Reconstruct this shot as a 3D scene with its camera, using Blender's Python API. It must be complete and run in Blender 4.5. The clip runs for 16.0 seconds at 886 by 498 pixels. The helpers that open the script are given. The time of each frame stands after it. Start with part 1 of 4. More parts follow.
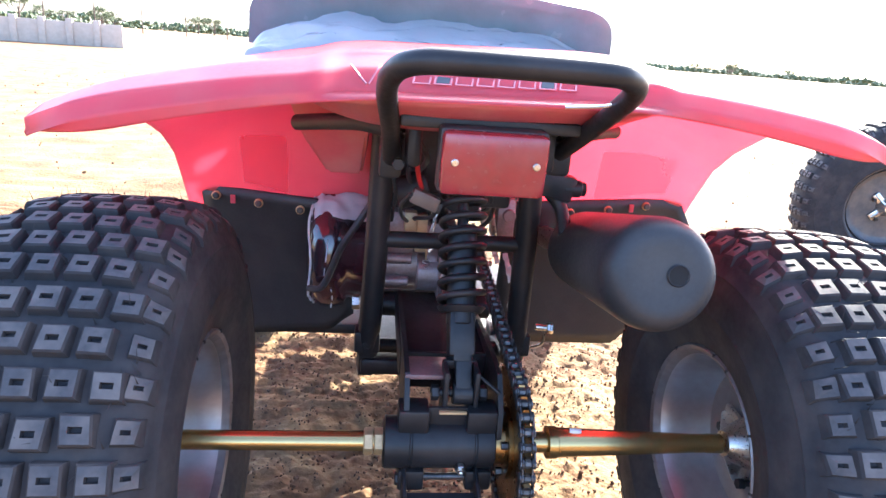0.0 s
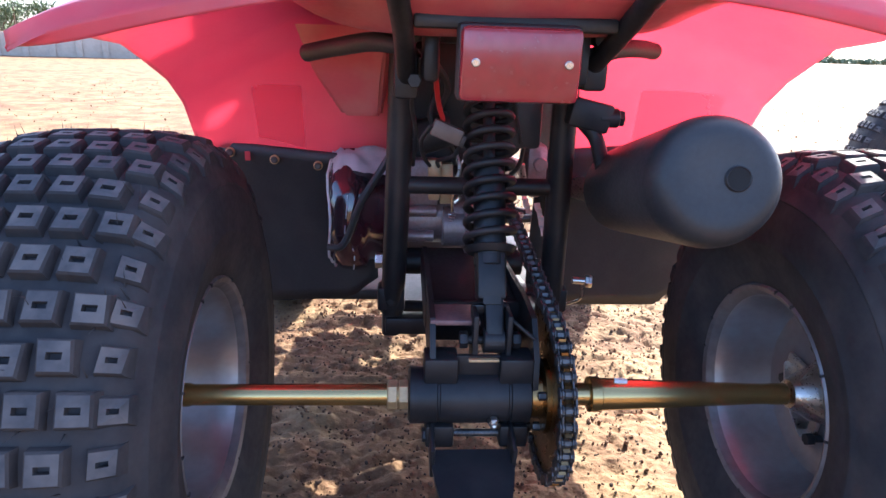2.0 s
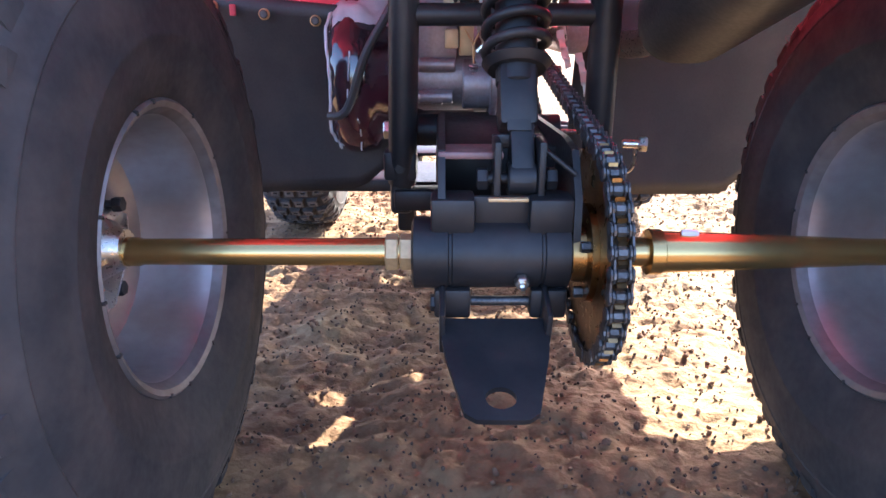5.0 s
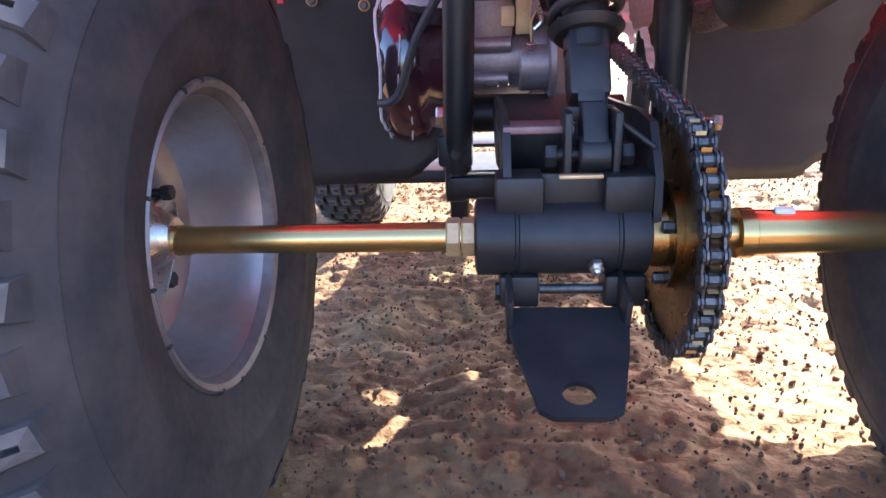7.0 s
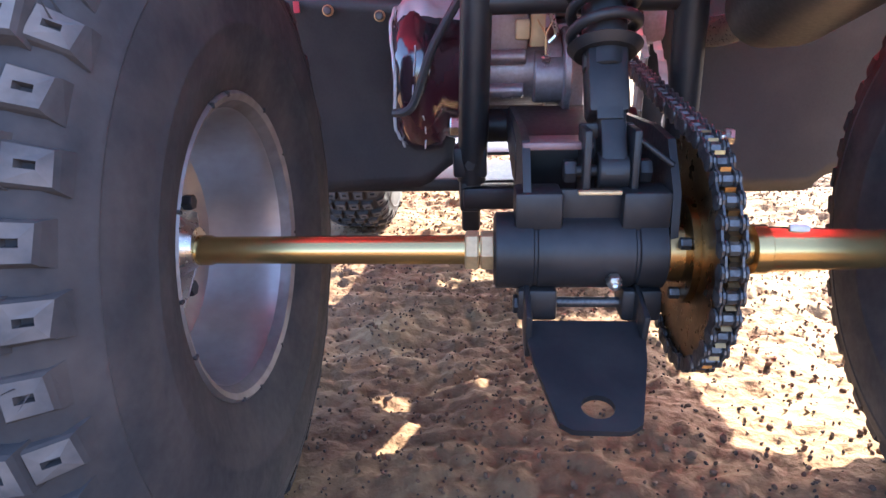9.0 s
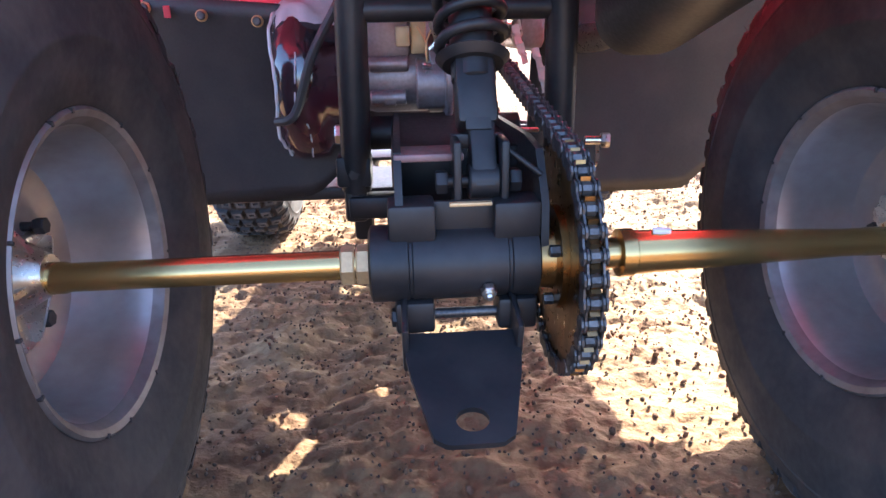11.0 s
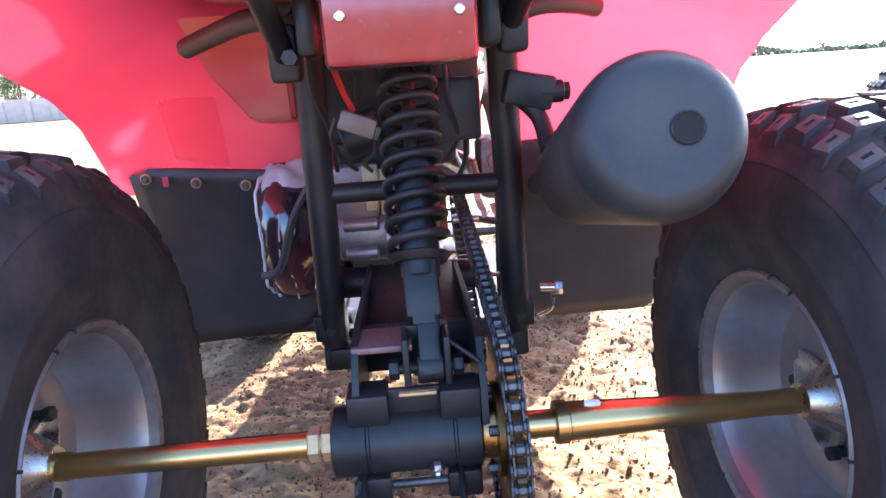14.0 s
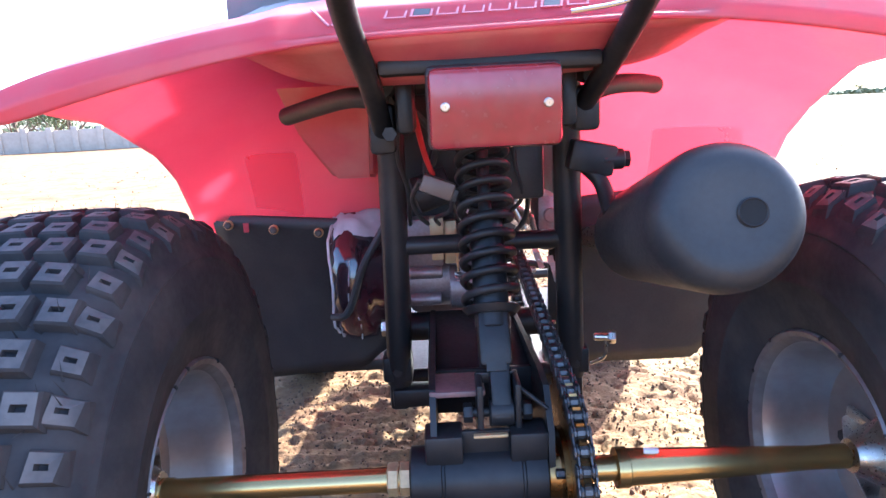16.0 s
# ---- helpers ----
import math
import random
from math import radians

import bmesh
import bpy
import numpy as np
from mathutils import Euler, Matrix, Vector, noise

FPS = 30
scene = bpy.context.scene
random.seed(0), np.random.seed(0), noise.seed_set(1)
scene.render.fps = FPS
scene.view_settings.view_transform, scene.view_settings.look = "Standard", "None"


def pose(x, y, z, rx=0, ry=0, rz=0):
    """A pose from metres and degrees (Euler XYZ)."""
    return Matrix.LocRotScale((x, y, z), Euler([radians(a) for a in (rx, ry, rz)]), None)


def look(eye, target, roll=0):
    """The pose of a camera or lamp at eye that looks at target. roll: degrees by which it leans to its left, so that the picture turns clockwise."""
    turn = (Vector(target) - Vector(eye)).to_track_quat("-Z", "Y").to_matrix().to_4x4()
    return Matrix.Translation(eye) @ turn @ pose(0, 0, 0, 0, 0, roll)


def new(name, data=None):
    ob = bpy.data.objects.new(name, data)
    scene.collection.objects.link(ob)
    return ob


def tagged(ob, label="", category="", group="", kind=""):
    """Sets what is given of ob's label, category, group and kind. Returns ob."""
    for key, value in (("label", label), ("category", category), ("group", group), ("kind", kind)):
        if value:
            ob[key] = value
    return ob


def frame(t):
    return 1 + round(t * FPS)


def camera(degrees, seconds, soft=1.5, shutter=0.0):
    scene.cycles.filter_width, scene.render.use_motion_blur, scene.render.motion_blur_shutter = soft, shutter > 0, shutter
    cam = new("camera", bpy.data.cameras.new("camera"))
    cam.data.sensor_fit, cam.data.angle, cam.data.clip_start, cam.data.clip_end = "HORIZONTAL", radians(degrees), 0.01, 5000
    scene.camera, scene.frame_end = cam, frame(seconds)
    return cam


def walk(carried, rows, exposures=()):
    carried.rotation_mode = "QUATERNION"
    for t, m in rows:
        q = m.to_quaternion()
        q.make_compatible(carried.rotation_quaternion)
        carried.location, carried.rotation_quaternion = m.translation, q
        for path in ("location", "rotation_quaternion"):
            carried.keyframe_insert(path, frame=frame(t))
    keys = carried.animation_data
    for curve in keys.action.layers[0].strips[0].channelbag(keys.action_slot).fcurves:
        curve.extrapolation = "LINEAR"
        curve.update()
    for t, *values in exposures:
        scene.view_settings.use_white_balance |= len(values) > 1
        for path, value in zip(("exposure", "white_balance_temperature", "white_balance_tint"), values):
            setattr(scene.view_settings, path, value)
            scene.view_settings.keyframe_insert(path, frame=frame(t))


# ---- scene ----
cam = camera(69.9, 16.0)
PATH = [
    (0, (-0.111, -0.65, 0.705), (0.119, 1.245, 0.107), 4.5),
    (0.5, (-0.112, -0.662, 0.735), (0.075, 1.251, 0.18), 1.7),
    (1, (-0.098, -0.655, 0.694), (0.049, 1.264, 0.148), 1.9),
    (1.5, (-0.094, -0.633, 0.661), (0.018, 1.295, 0.142), 1.0),
    (2, (-0.094, -0.61, 0.618), (0.033, 1.293, 0.014), 1.9),
    (2.5, (-0.088, -0.595, 0.591), (-0.009, 1.327, 0.043), 1.3),
    (3, (-0.076, -0.567, 0.552), (-0.021, 1.357, 0.01), 0.4),
    (3.5, (-0.062, -0.544, 0.514), (-0.026, 1.345, -0.142), 0.2),
    (4, (-0.059, -0.534, 0.488), (-0.042, 1.326, -0.247), 0.1),
    (4.2, (-0.059, -0.529, 0.48), (-0.015, 1.335, -0.243), 0.4),
    (6.3, (-0.07, -0.476, 0.42), (-0.182, 1.403, -0.256), -1.3),
    (6.5, (-0.073, -0.475, 0.422), (-0.187, 1.406, -0.246), -1.6),
    (7, (-0.078, -0.474, 0.421), (-0.211, 1.4, -0.264), -2.1),
    (7.5, (-0.08, -0.474, 0.424), (-0.22, 1.398, -0.267), -2.5),
    (8, (-0.095, -0.475, 0.431), (-0.287, 1.397, -0.244), -3.6),
    (8.5, (-0.102, -0.483, 0.436), (-0.329, 1.39, -0.227), -3.1),
    (9, (-0.092, -0.479, 0.432), (-0.227, 1.397, -0.247), -1.5),
    (9.5, (-0.083, -0.474, 0.43), (-0.089, 1.401, -0.268), 0.3),
    (9.7, (-0.077, -0.468, 0.43), (-0.007, 1.404, -0.269), 0.6),
    (11.8, (-0.057, -0.47, 0.464), (0.051, 1.418, -0.189), -1.9),
    (12, (-0.063, -0.472, 0.472), (0.008, 1.426, -0.157), -2.6),
    (12.5, (-0.058, -0.477, 0.479), (-0.016, 1.421, -0.151), -2.2),
    (13, (-0.036, -0.48, 0.485), (0.05, 1.417, -0.14), -1.9),
    (13.5, (-0.018, -0.487, 0.51), (0.097, 1.413, -0.105), -1.3),
    (14, (0.0, -0.507, 0.568), (0.085, 1.42, 0.039), -3.8),
    (14.5, (0.01, -0.509, 0.585), (0.093, 1.429, 0.1), -5.9),
    (15, (-0.014, -0.524, 0.602), (0.021, 1.421, 0.137), -4.9),
    (15.5, (-0.027, -0.54, 0.611), (0.007, 1.417, 0.199), -4.8),
    (16, (-0.045, -0.557, 0.604), (-0.04, 1.399, 0.184), -2.9),
]
EXPOSURES = [(0.0, 2.95, 5600, 10), (0.2, 2.2, 5600, 10), (0.5, 1.25, 5500, 10), (1.0, 1.7, 5500, 11), (1.5, 1.75, 5500, 13), (2.0, 2.4, 5400, 13), (2.5, 2.7, 5300, 12), (3.5, 2.95, 5400, 13),
             (4.0, 3.05, 5500, 14), (7.0, 3.15, 5600, 14), (9.5, 3.25, 5600, 14), (12.0, 3.1, 5500, 12), (13.0, 3.2, 5400, 11), (14.5, 3.1, 5300, 11), (16.0, 2.9, 5300, 11)]
walk(cam, [(t, look(eye, target, roll)) for t, eye, target, roll in PATH], EXPOSURES)


# ---- world, sun, exposure ----
SUN_EL, SUN_AZ = radians(34), radians(33)
world = bpy.data.worlds.new("sky")
scene.world = world
world.use_nodes = True
wn = world.node_tree
wn.nodes.clear()
sky = wn.nodes.new("ShaderNodeTexSky")
sky.sky_type, sky.sun_disc = "NISHITA", False
sky.sun_elevation, sky.sun_rotation = SUN_EL, SUN_AZ
sky.dust_density, sky.air_density, sky.ozone_density = 3.0, 0.75, 0.6
bg = wn.nodes.new("ShaderNodeBackground")
bg.inputs["Strength"].default_value = 0.15
wo = wn.nodes.new("ShaderNodeOutputWorld")
wn.links.new(sky.outputs[0], bg.inputs[0])
wn.links.new(bg.outputs[0], wo.inputs[0])

sun_data = bpy.data.lights.new("sun", "SUN")
sun_data.energy, sun_data.angle, sun_data.color = 5.0, radians(0.6), (1.0, 0.91, 0.68)
sun = new("sun", sun_data)
SUN_DIR = Vector((math.sin(SUN_AZ) * math.cos(SUN_EL), math.cos(SUN_AZ) * math.cos(SUN_EL), math.sin(SUN_EL)))
sun.matrix_basis = look(SUN_DIR * 20, (0, 0, 0))


# ---- materials ----
def mat(name, base, rough=0.5, metal=0.0, other=None, big=4.0, fine=60.0, amount=0.5, bump=0.1, depth=0.002,
        coat=0.0, spec=0.5, rough_var=0.12, dust=None, dust_amount=0.0, translucent=0.0, trans_col=None):
    """Principled surface: two scales of noise in colour and gloss, fine relief, dust in patches."""
    m = bpy.data.materials.new(name)
    m.use_nodes = True
    nt = m.node_tree
    nt.nodes.clear()
    N, L = nt.nodes.new, nt.links.new
    out, bs = N("ShaderNodeOutputMaterial"), N("ShaderNodeBsdfPrincipled")
    tc, n1, n2 = N("ShaderNodeTexCoord"), N("ShaderNodeTexNoise"), N("ShaderNodeTexNoise")
    for n, s, d in ((n1, big, 4.0), (n2, fine, 6.0)):
        n.inputs["Scale"].default_value, n.inputs["Detail"].default_value = s, d
        L(tc.outputs["Object"], n.inputs["Vector"])
    add = N("ShaderNodeMath")
    add.operation = "MULTIPLY_ADD"
    L(n1.outputs[0], add.inputs[0])
    add.inputs[1].default_value = 0.6
    half = N("ShaderNodeMath")
    half.operation = "MULTIPLY"
    L(n2.outputs[0], half.inputs[0])
    half.inputs[1].default_value = 0.4
    L(half.outputs[0], add.inputs[2])
    mr = N("ShaderNodeMapRange")
    mr.inputs["From Min"].default_value, mr.inputs["From Max"].default_value = 0.35, 0.65
    L(add.outputs[0], mr.inputs["Value"])
    mix = N("ShaderNodeMix")
    mix.data_type = "RGBA"
    other = other or tuple(c * (1 - 0.5 * amount) for c in base)
    mix.inputs["A"].default_value, mix.inputs["B"].default_value = (*base, 1), (*other, 1)
    L(mr.outputs[0], mix.inputs["Factor"])
    colour = mix.outputs["Result"]
    if dust:
        n3 = N("ShaderNodeTexNoise")
        n3.inputs["Scale"].default_value, n3.inputs["Detail"].default_value = big * 2.3, 8.0
        L(tc.outputs["Object"], n3.inputs["Vector"])
        r3 = N("ShaderNodeMapRange")
        r3.inputs["From Min"].default_value, r3.inputs["From Max"].default_value = 0.42, 0.72
        r3.inputs["To Max"].default_value = dust_amount
        L(n3.outputs[0], r3.inputs["Value"])
        mix2 = N("ShaderNodeMix")
        mix2.data_type = "RGBA"
        mix2.inputs["B"].default_value = (*dust, 1)
        L(r3.outputs[0], mix2.inputs["Factor"])
        L(colour, mix2.inputs["A"])
        colour = mix2.outputs["Result"]
    L(colour, bs.inputs["Base Color"])
    rr = N("ShaderNodeMapRange")
    rr.inputs["To Min"].default_value, rr.inputs["To Max"].default_value = max(0.02, rough - rough_var), min(1, rough + rough_var)
    L(n2.outputs[0], rr.inputs["Value"])
    L(rr.outputs[0], bs.inputs["Roughness"])
    bs.inputs["Metallic"].default_value = metal
    bs.inputs["Specular IOR Level"].default_value = spec
    bs.inputs["Coat Weight"].default_value = coat
    bs.inputs["Coat Roughness"].default_value = 0.12
    if bump:
        b = N("ShaderNodeBump")
        b.inputs["Strength"].default_value, b.inputs["Distance"].default_value = bump, depth
        L(n2.outputs[0], b.inputs["Height"])
        L(b.outputs[0], bs.inputs["Normal"])
    shader = bs.outputs[0]
    if translucent:
        tr, ms = N("ShaderNodeBsdfTranslucent"), N("ShaderNodeMixShader")
        tr.inputs["Color"].default_value = (*(trans_col or base), 1)
        ms.inputs[0].default_value = translucent
        L(shader, ms.inputs[1])
        L(tr.outputs[0], ms.inputs[2])
        shader = ms.outputs[0]
    L(shader, out.inputs[0])
    return m


DUST = (0.36, 0.27, 0.20)
RED = mat("red moulded plastic", (0.60, 0.10, 0.13), 0.36, other=(0.55, 0.09, 0.12), big=6, fine=180, bump=0.06, depth=0.0006,
          dust=(0.60, 0.34, 0.30), dust_amount=0.3, translucent=0.48, trans_col=(1.0, 0.24, 0.32), coat=0.2)
RED_PATCH = mat("thin red shadow patch", (0.60, 0.10, 0.13), 0.36, big=6, fine=180, bump=0, translucent=0.92, trans_col=(1.0, 0.78, 0.80))
RED_DOUBLE = mat("double walled red plastic", (0.58, 0.11, 0.13), 0.40, other=(0.53, 0.10, 0.12), big=6, fine=180, bump=0.06, depth=0.0006,
                 dust=(0.58, 0.38, 0.30), dust_amount=0.45, translucent=0.10, trans_col=(1.0, 0.24, 0.32), coat=0.25)
RUBBER = mat("tyre rubber", (0.033, 0.032, 0.034), 0.78, other=(0.024, 0.023, 0.025), big=9, fine=140, bump=0.35, depth=0.001,
             dust=(0.095, 0.075, 0.065), dust_amount=0.45, spec=0.25)
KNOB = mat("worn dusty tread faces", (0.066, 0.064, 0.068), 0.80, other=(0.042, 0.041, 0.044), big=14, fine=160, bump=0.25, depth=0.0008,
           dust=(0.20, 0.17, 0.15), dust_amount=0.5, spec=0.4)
BLACK = mat("black frame paint", (0.0125, 0.013, 0.015), 0.46, big=8, fine=200, bump=0.12, depth=0.0006, spec=0.36,
            dust=(0.075, 0.06, 0.055), dust_amount=0.3)
PLASTIC = mat("black textured plastic", (0.026, 0.027, 0.031), 0.5, big=6, fine=320, bump=0.25, depth=0.0006,
              dust=(0.10, 0.085, 0.075), dust_amount=0.22)
MUFFLER = mat("matt charcoal muffler paint", (0.020, 0.021, 0.024), 0.54, spec=0.4, big=5, fine=260, bump=0.12, depth=0.0005, coat=0.06,
              dust=(0.085, 0.08, 0.075), dust_amount=0.4)
ALLOY = mat("dull aluminium rim", (0.38, 0.37, 0.375), 0.40, metal=0.85, other=(0.32, 0.30, 0.30), big=7, fine=90, bump=0.10, depth=0.0006,
            dust=(0.27, 0.21, 0.18), dust_amount=0.45)
ZINC = mat("yellow passivated zinc", (0.50, 0.365, 0.145), 0.22, metal=0.92, other=(0.48, 0.34, 0.15), big=5, fine=40, bump=0.0, rough_var=0.04)
# Rim lip: dust, plus darker colour to hold back its sky reflection.
RIM_EDGE = mat("dusty darkened rim edge", (0.20, 0.19, 0.195), 0.5, metal=0.55, other=(0.13, 0.12, 0.12), big=12, fine=90, bump=0.1, depth=0.0006, dust=(0.12, 0.09, 0.08), dust_amount=0.5)
DARKRIM = mat("dark grey rim", (0.10, 0.10, 0.105), 0.45, metal=0.5, big=8, fine=90, bump=0.1, depth=0.0008, dust=(0.25, 0.2, 0.16), dust_amount=0.4)
NUT = mat("pale gold zinc", (0.62, 0.42, 0.21), 0.42, metal=0.35, big=40, fine=300, bump=0.06, depth=0.0003)
STEEL = mat("bright zinc steel", (0.72, 0.68, 0.62), 0.3, metal=1.0, big=40, fine=300, bump=0.08, depth=0.0003)
CHAINM = mat("oiled chain steel", (0.13, 0.125, 0.125), 0.44, metal=0.75, other=(0.05, 0.05, 0.052), big=60, fine=400, bump=0.1, depth=0.0003)
# Base tinted reddish for light thrown back by the red fender.
CASTING = mat("cast aluminium", (0.36, 0.30, 0.305), 0.46, metal=0.6, other=(0.25, 0.20, 0.205), big=20, fine=260, bump=0.3, depth=0.0008,
              dust=(0.24, 0.16, 0.14), dust_amount=0.5)
LENS = mat("red lamp lens", (0.30, 0.018, 0.028), 0.24, other=(0.22, 0.015, 0.022), big=20, fine=120, bump=0.05, depth=0.0004, coat=0.4,
           dust=(0.34, 0.12, 0.11), dust_amount=0.2)
ORANGE = mat("red wire sheath", (0.55, 0.03, 0.03), 0.4)
COVER = mat("engine cover under glossy film", (0.075, 0.014, 0.024), 0.07, other=(0.02, 0.018, 0.022), big=9, fine=12, bump=0.35, depth=0.008, coat=1.0)
FILM = mat("wrinkled clear film", (0.72, 0.75, 0.78), 0.16, other=(0.60, 0.66, 0.72), big=7, fine=22, bump=0.8, depth=0.006, coat=0.6, translucent=0.4,
           trans_col=(0.8, 0.82, 0.85))
FILM_GREY = mat("clear film over dark vinyl", (0.34, 0.37, 0.40), 0.2, other=(0.24, 0.28, 0.31), big=7, fine=26, bump=0.8, depth=0.006, coat=0.5, translucent=0.25,
                trans_col=(0.7, 0.73, 0.76))
VINYL = mat("black seat vinyl under film", (0.11, 0.165, 0.195), 0.24, other=(0.22, 0.28, 0.31), big=5, fine=24, bump=0.5, depth=0.004, coat=0.8)
WHITE = mat("white vinyl sticker", (0.80, 0.76, 0.77), 0.4, big=30, amount=0.2)
PINK = mat("faded pale sticker and V mark", (0.64, 0.22, 0.26), 0.4, big=30, amount=0.2)
NAVY = mat("dark blue vinyl sticker", (0.030, 0.045, 0.065), 0.4, big=30, amount=0.2)
RED_STRIPE = mat("red film stripe", (0.55, 0.05, 0.06), 0.3)
SAND = mat("dry reddish sand", (0.195, 0.116, 0.061), 0.92, other=(0.102, 0.050, 0.029), big=3.2, fine=70, bump=0.8, depth=0.008, spec=0.15,
           dust=(0.30, 0.21, 0.108), dust_amount=0.55)
# Clods are coloured darker than the sand, for their backlit shaded sides.
CLOD = mat("darkened sand clods", (0.165, 0.098, 0.062), 0.95, other=(0.10, 0.060, 0.040), big=5, fine=80, bump=0.6, depth=0.004, spec=0.1)
# Dark crumbs: real litter, and many put in for the pits' shadows.
DARK_CRUMB = mat("dark droppings, leaf crumbs and pit shadows", (0.085, 0.060, 0.045), 0.9, big=30, spec=0.15)
WALLM = mat("pale rendered wall", (0.50, 0.42, 0.34), 0.85, other=(0.38, 0.32, 0.26), big=0.6, fine=8, bump=0.2, depth=0.02)
LEAFM = mat("dusty acacia leaves", (0.09, 0.12, 0.05), 0.7, other=(0.05, 0.075, 0.03), big=1.5, fine=12, bump=0)
BARK = mat("grey brown bark", (0.14, 0.10, 0.075), 0.9, big=6, fine=40, bump=0.5, depth=0.01)


# ---- mesh helpers ----
def part(name, bm, material, parent=None, label="", smooth=40, matrix=None):
    """Link a bmesh as one mesh object, under a thing or a part."""
    me = bpy.data.meshes.new(name)
    bmesh.ops.recalc_face_normals(bm, faces=bm.faces)
    bm.to_mesh(me)
    bm.free()
    me.materials.append(material)
    if smooth:
        me.polygons.foreach_set("use_smooth", [True] * len(me.polygons))
        me.set_sharp_from_angle(angle=radians(smooth))
    return share(name, me, parent, label, matrix)


def share(name, me, parent=None, label="", matrix=None):
    ob = new(name, me)
    ob.parent = parent
    if matrix is not None:
        ob.matrix_basis = matrix
    return tagged(ob, label) if label else ob


def empty(name, parent=None, matrix=None):
    ob = new(name)
    ob.empty_display_size = 0.05
    ob.parent = parent
    if matrix is not None:
        ob.matrix_basis = matrix
    return ob


def box(bm, c, s, bev=0.002, rot=(0, 0, 0)):
    r = bmesh.ops.create_cube(bm, size=1, matrix=pose(*c, *rot) @ Matrix.Diagonal((*s, 1)))
    if bev:
        edges = list({e for v in r["verts"] for e in v.link_edges})
        bmesh.ops.bevel(bm, geom=edges, offset=bev, segments=2, profile=0.5, affect="EDGES")


def lathe(bm, profile, n=48, m=None, cap=True):
    """Turn (along, radius) pairs round the local x axis."""
    m = m or Matrix()
    rings = []
    for s, r in profile:
        rings.append([bm.verts.new(m @ Vector((s, r * math.cos(2 * math.pi * i / n), r * math.sin(2 * math.pi * i / n)))) for i in range(n)])
    for a, b in zip(rings, rings[1:]):
        for i in range(n):
            bm.faces.new((a[i], a[(i + 1) % n], b[(i + 1) % n], b[i]))
    if cap:
        bm.faces.new(rings[0])
        bm.faces.new(rings[-1])


def rod(bm, a, b, r, r2=None, n=16, bev=0.0015):
    """A cylinder or cone between two points, with softened ends."""
    a, b = Vector(a), Vector(b)
    d = b - a
    m = Matrix.Translation(a) @ d.to_track_quat("X", "Z").to_matrix().to_4x4()
    r2 = r if r2 is None else r2
    h = d.length
    lathe(bm, [(0, r - bev), (bev, r), (h - bev, r2), (h, r2 - bev)], n, m)


def hexnut(bm, c, axis, r, h):
    c, axis = Vector(c), Vector(axis).normalized()
    m = Matrix.Translation(c) @ axis.to_track_quat("X", "Z").to_matrix().to_4x4()
    lathe(bm, [(0, r * 0.9), (h * 0.12, r), (h * 0.88, r), (h, r * 0.9)], 6, m)


def spline(pts, k=8):
    """Smooth line through points."""
    pts = [Vector(p) for p in pts]
    p = [2 * pts[0] - pts[1], *pts, 2 * pts[-1] - pts[-2]]
    res = []
    for i in range(1, len(p) - 2):
        for j in range(k):
            t = j / k
            res.append(0.5 * (2 * p[i] + (p[i + 1] - p[i - 1]) * t + (2 * p[i - 1] - 5 * p[i] + 4 * p[i + 1] - p[i + 2]) * t * t
                              + (3 * p[i] - p[i - 1] - 3 * p[i + 1] + p[i + 2]) * t ** 3))
    return res + [pts[-1]]


def tube(bm, pts, r, n=12, k=8, smooth=True):
    line = spline(pts, k) if smooth else [Vector(p) for p in pts]
    rings, side = [], None
    for i, q in enumerate(line):
        d = (line[min(i + 1, len(line) - 1)] - line[max(i - 1, 0)]).normalized()
        if side is None:
            side = d.orthogonal().normalized()
        side = (side - d * side.dot(d)).normalized()
        up = d.cross(side)
        rings.append([bm.verts.new(q + r * (math.cos(2 * math.pi * j / n) * side + math.sin(2 * math.pi * j / n) * up)) for j in range(n)])
    for a, b in zip(rings, rings[1:]):
        for i in range(n):
            bm.faces.new((a[i], a[(i + 1) % n], b[(i + 1) % n], b[i]))
    bm.faces.new(rings[0])
    bm.faces.new(rings[-1])


def grid(bm, rows):
    """A sheet through rows of points."""
    vs = [[bm.verts.new(p) for p in row] for row in rows]
    for a, b in zip(vs, vs[1:]):
        for i in range(len(a) - 1):
            bm.faces.new((a[i], a[i + 1], b[i + 1], b[i]))
    return vs


def plate(bm, outline, thick, m=None):
    """A flat plate in local xy, its outline given, thick along local z."""
    m = m or Matrix()
    lo = [bm.verts.new(m @ Vector((x, y, 0))) for x, y in outline]
    hi = [bm.verts.new(m @ Vector((x, y, thick))) for x, y in outline]
    bm.faces.new(lo)
    bm.faces.new(hi)
    for i in range(len(lo)):
        j = (i + 1) % len(lo)
        bm.faces.new((lo[i], lo[j], hi[j], hi[i]))


def ease(x):
    x = min(1, max(0, x))
    return x * x * (3 - 2 * x)


def along(table, t):
    """Linear reading of a table of (t, value, ...)."""
    for a, b in zip(table, table[1:]):
        if t <= b[0]:
            f = (t - a[0]) / (b[0] - a[0])
            return [p + (q - p) * f for p, q in zip(a[1:], b[1:])]
    return list(table[-1][1:])


# ---- ground ----
AX = 0.258            # height of the rear axle
GROUND = -0.02


def ground_height(x, y):
    p = Vector((x, y, 0))
    near = 1 / (1 + (max(0, math.hypot(x, y) - 2.5) / 4) ** 2)
    shade = 1 - 0.55 * ease((x - 0.10) / 0.15) * ease((y - 0.02) / 0.2)
    h = 0.026 * noise.noise(p * 1.7) + 0.018 * noise.noise(p * 6) + 0.015 * shade * noise.noise(p * 14)
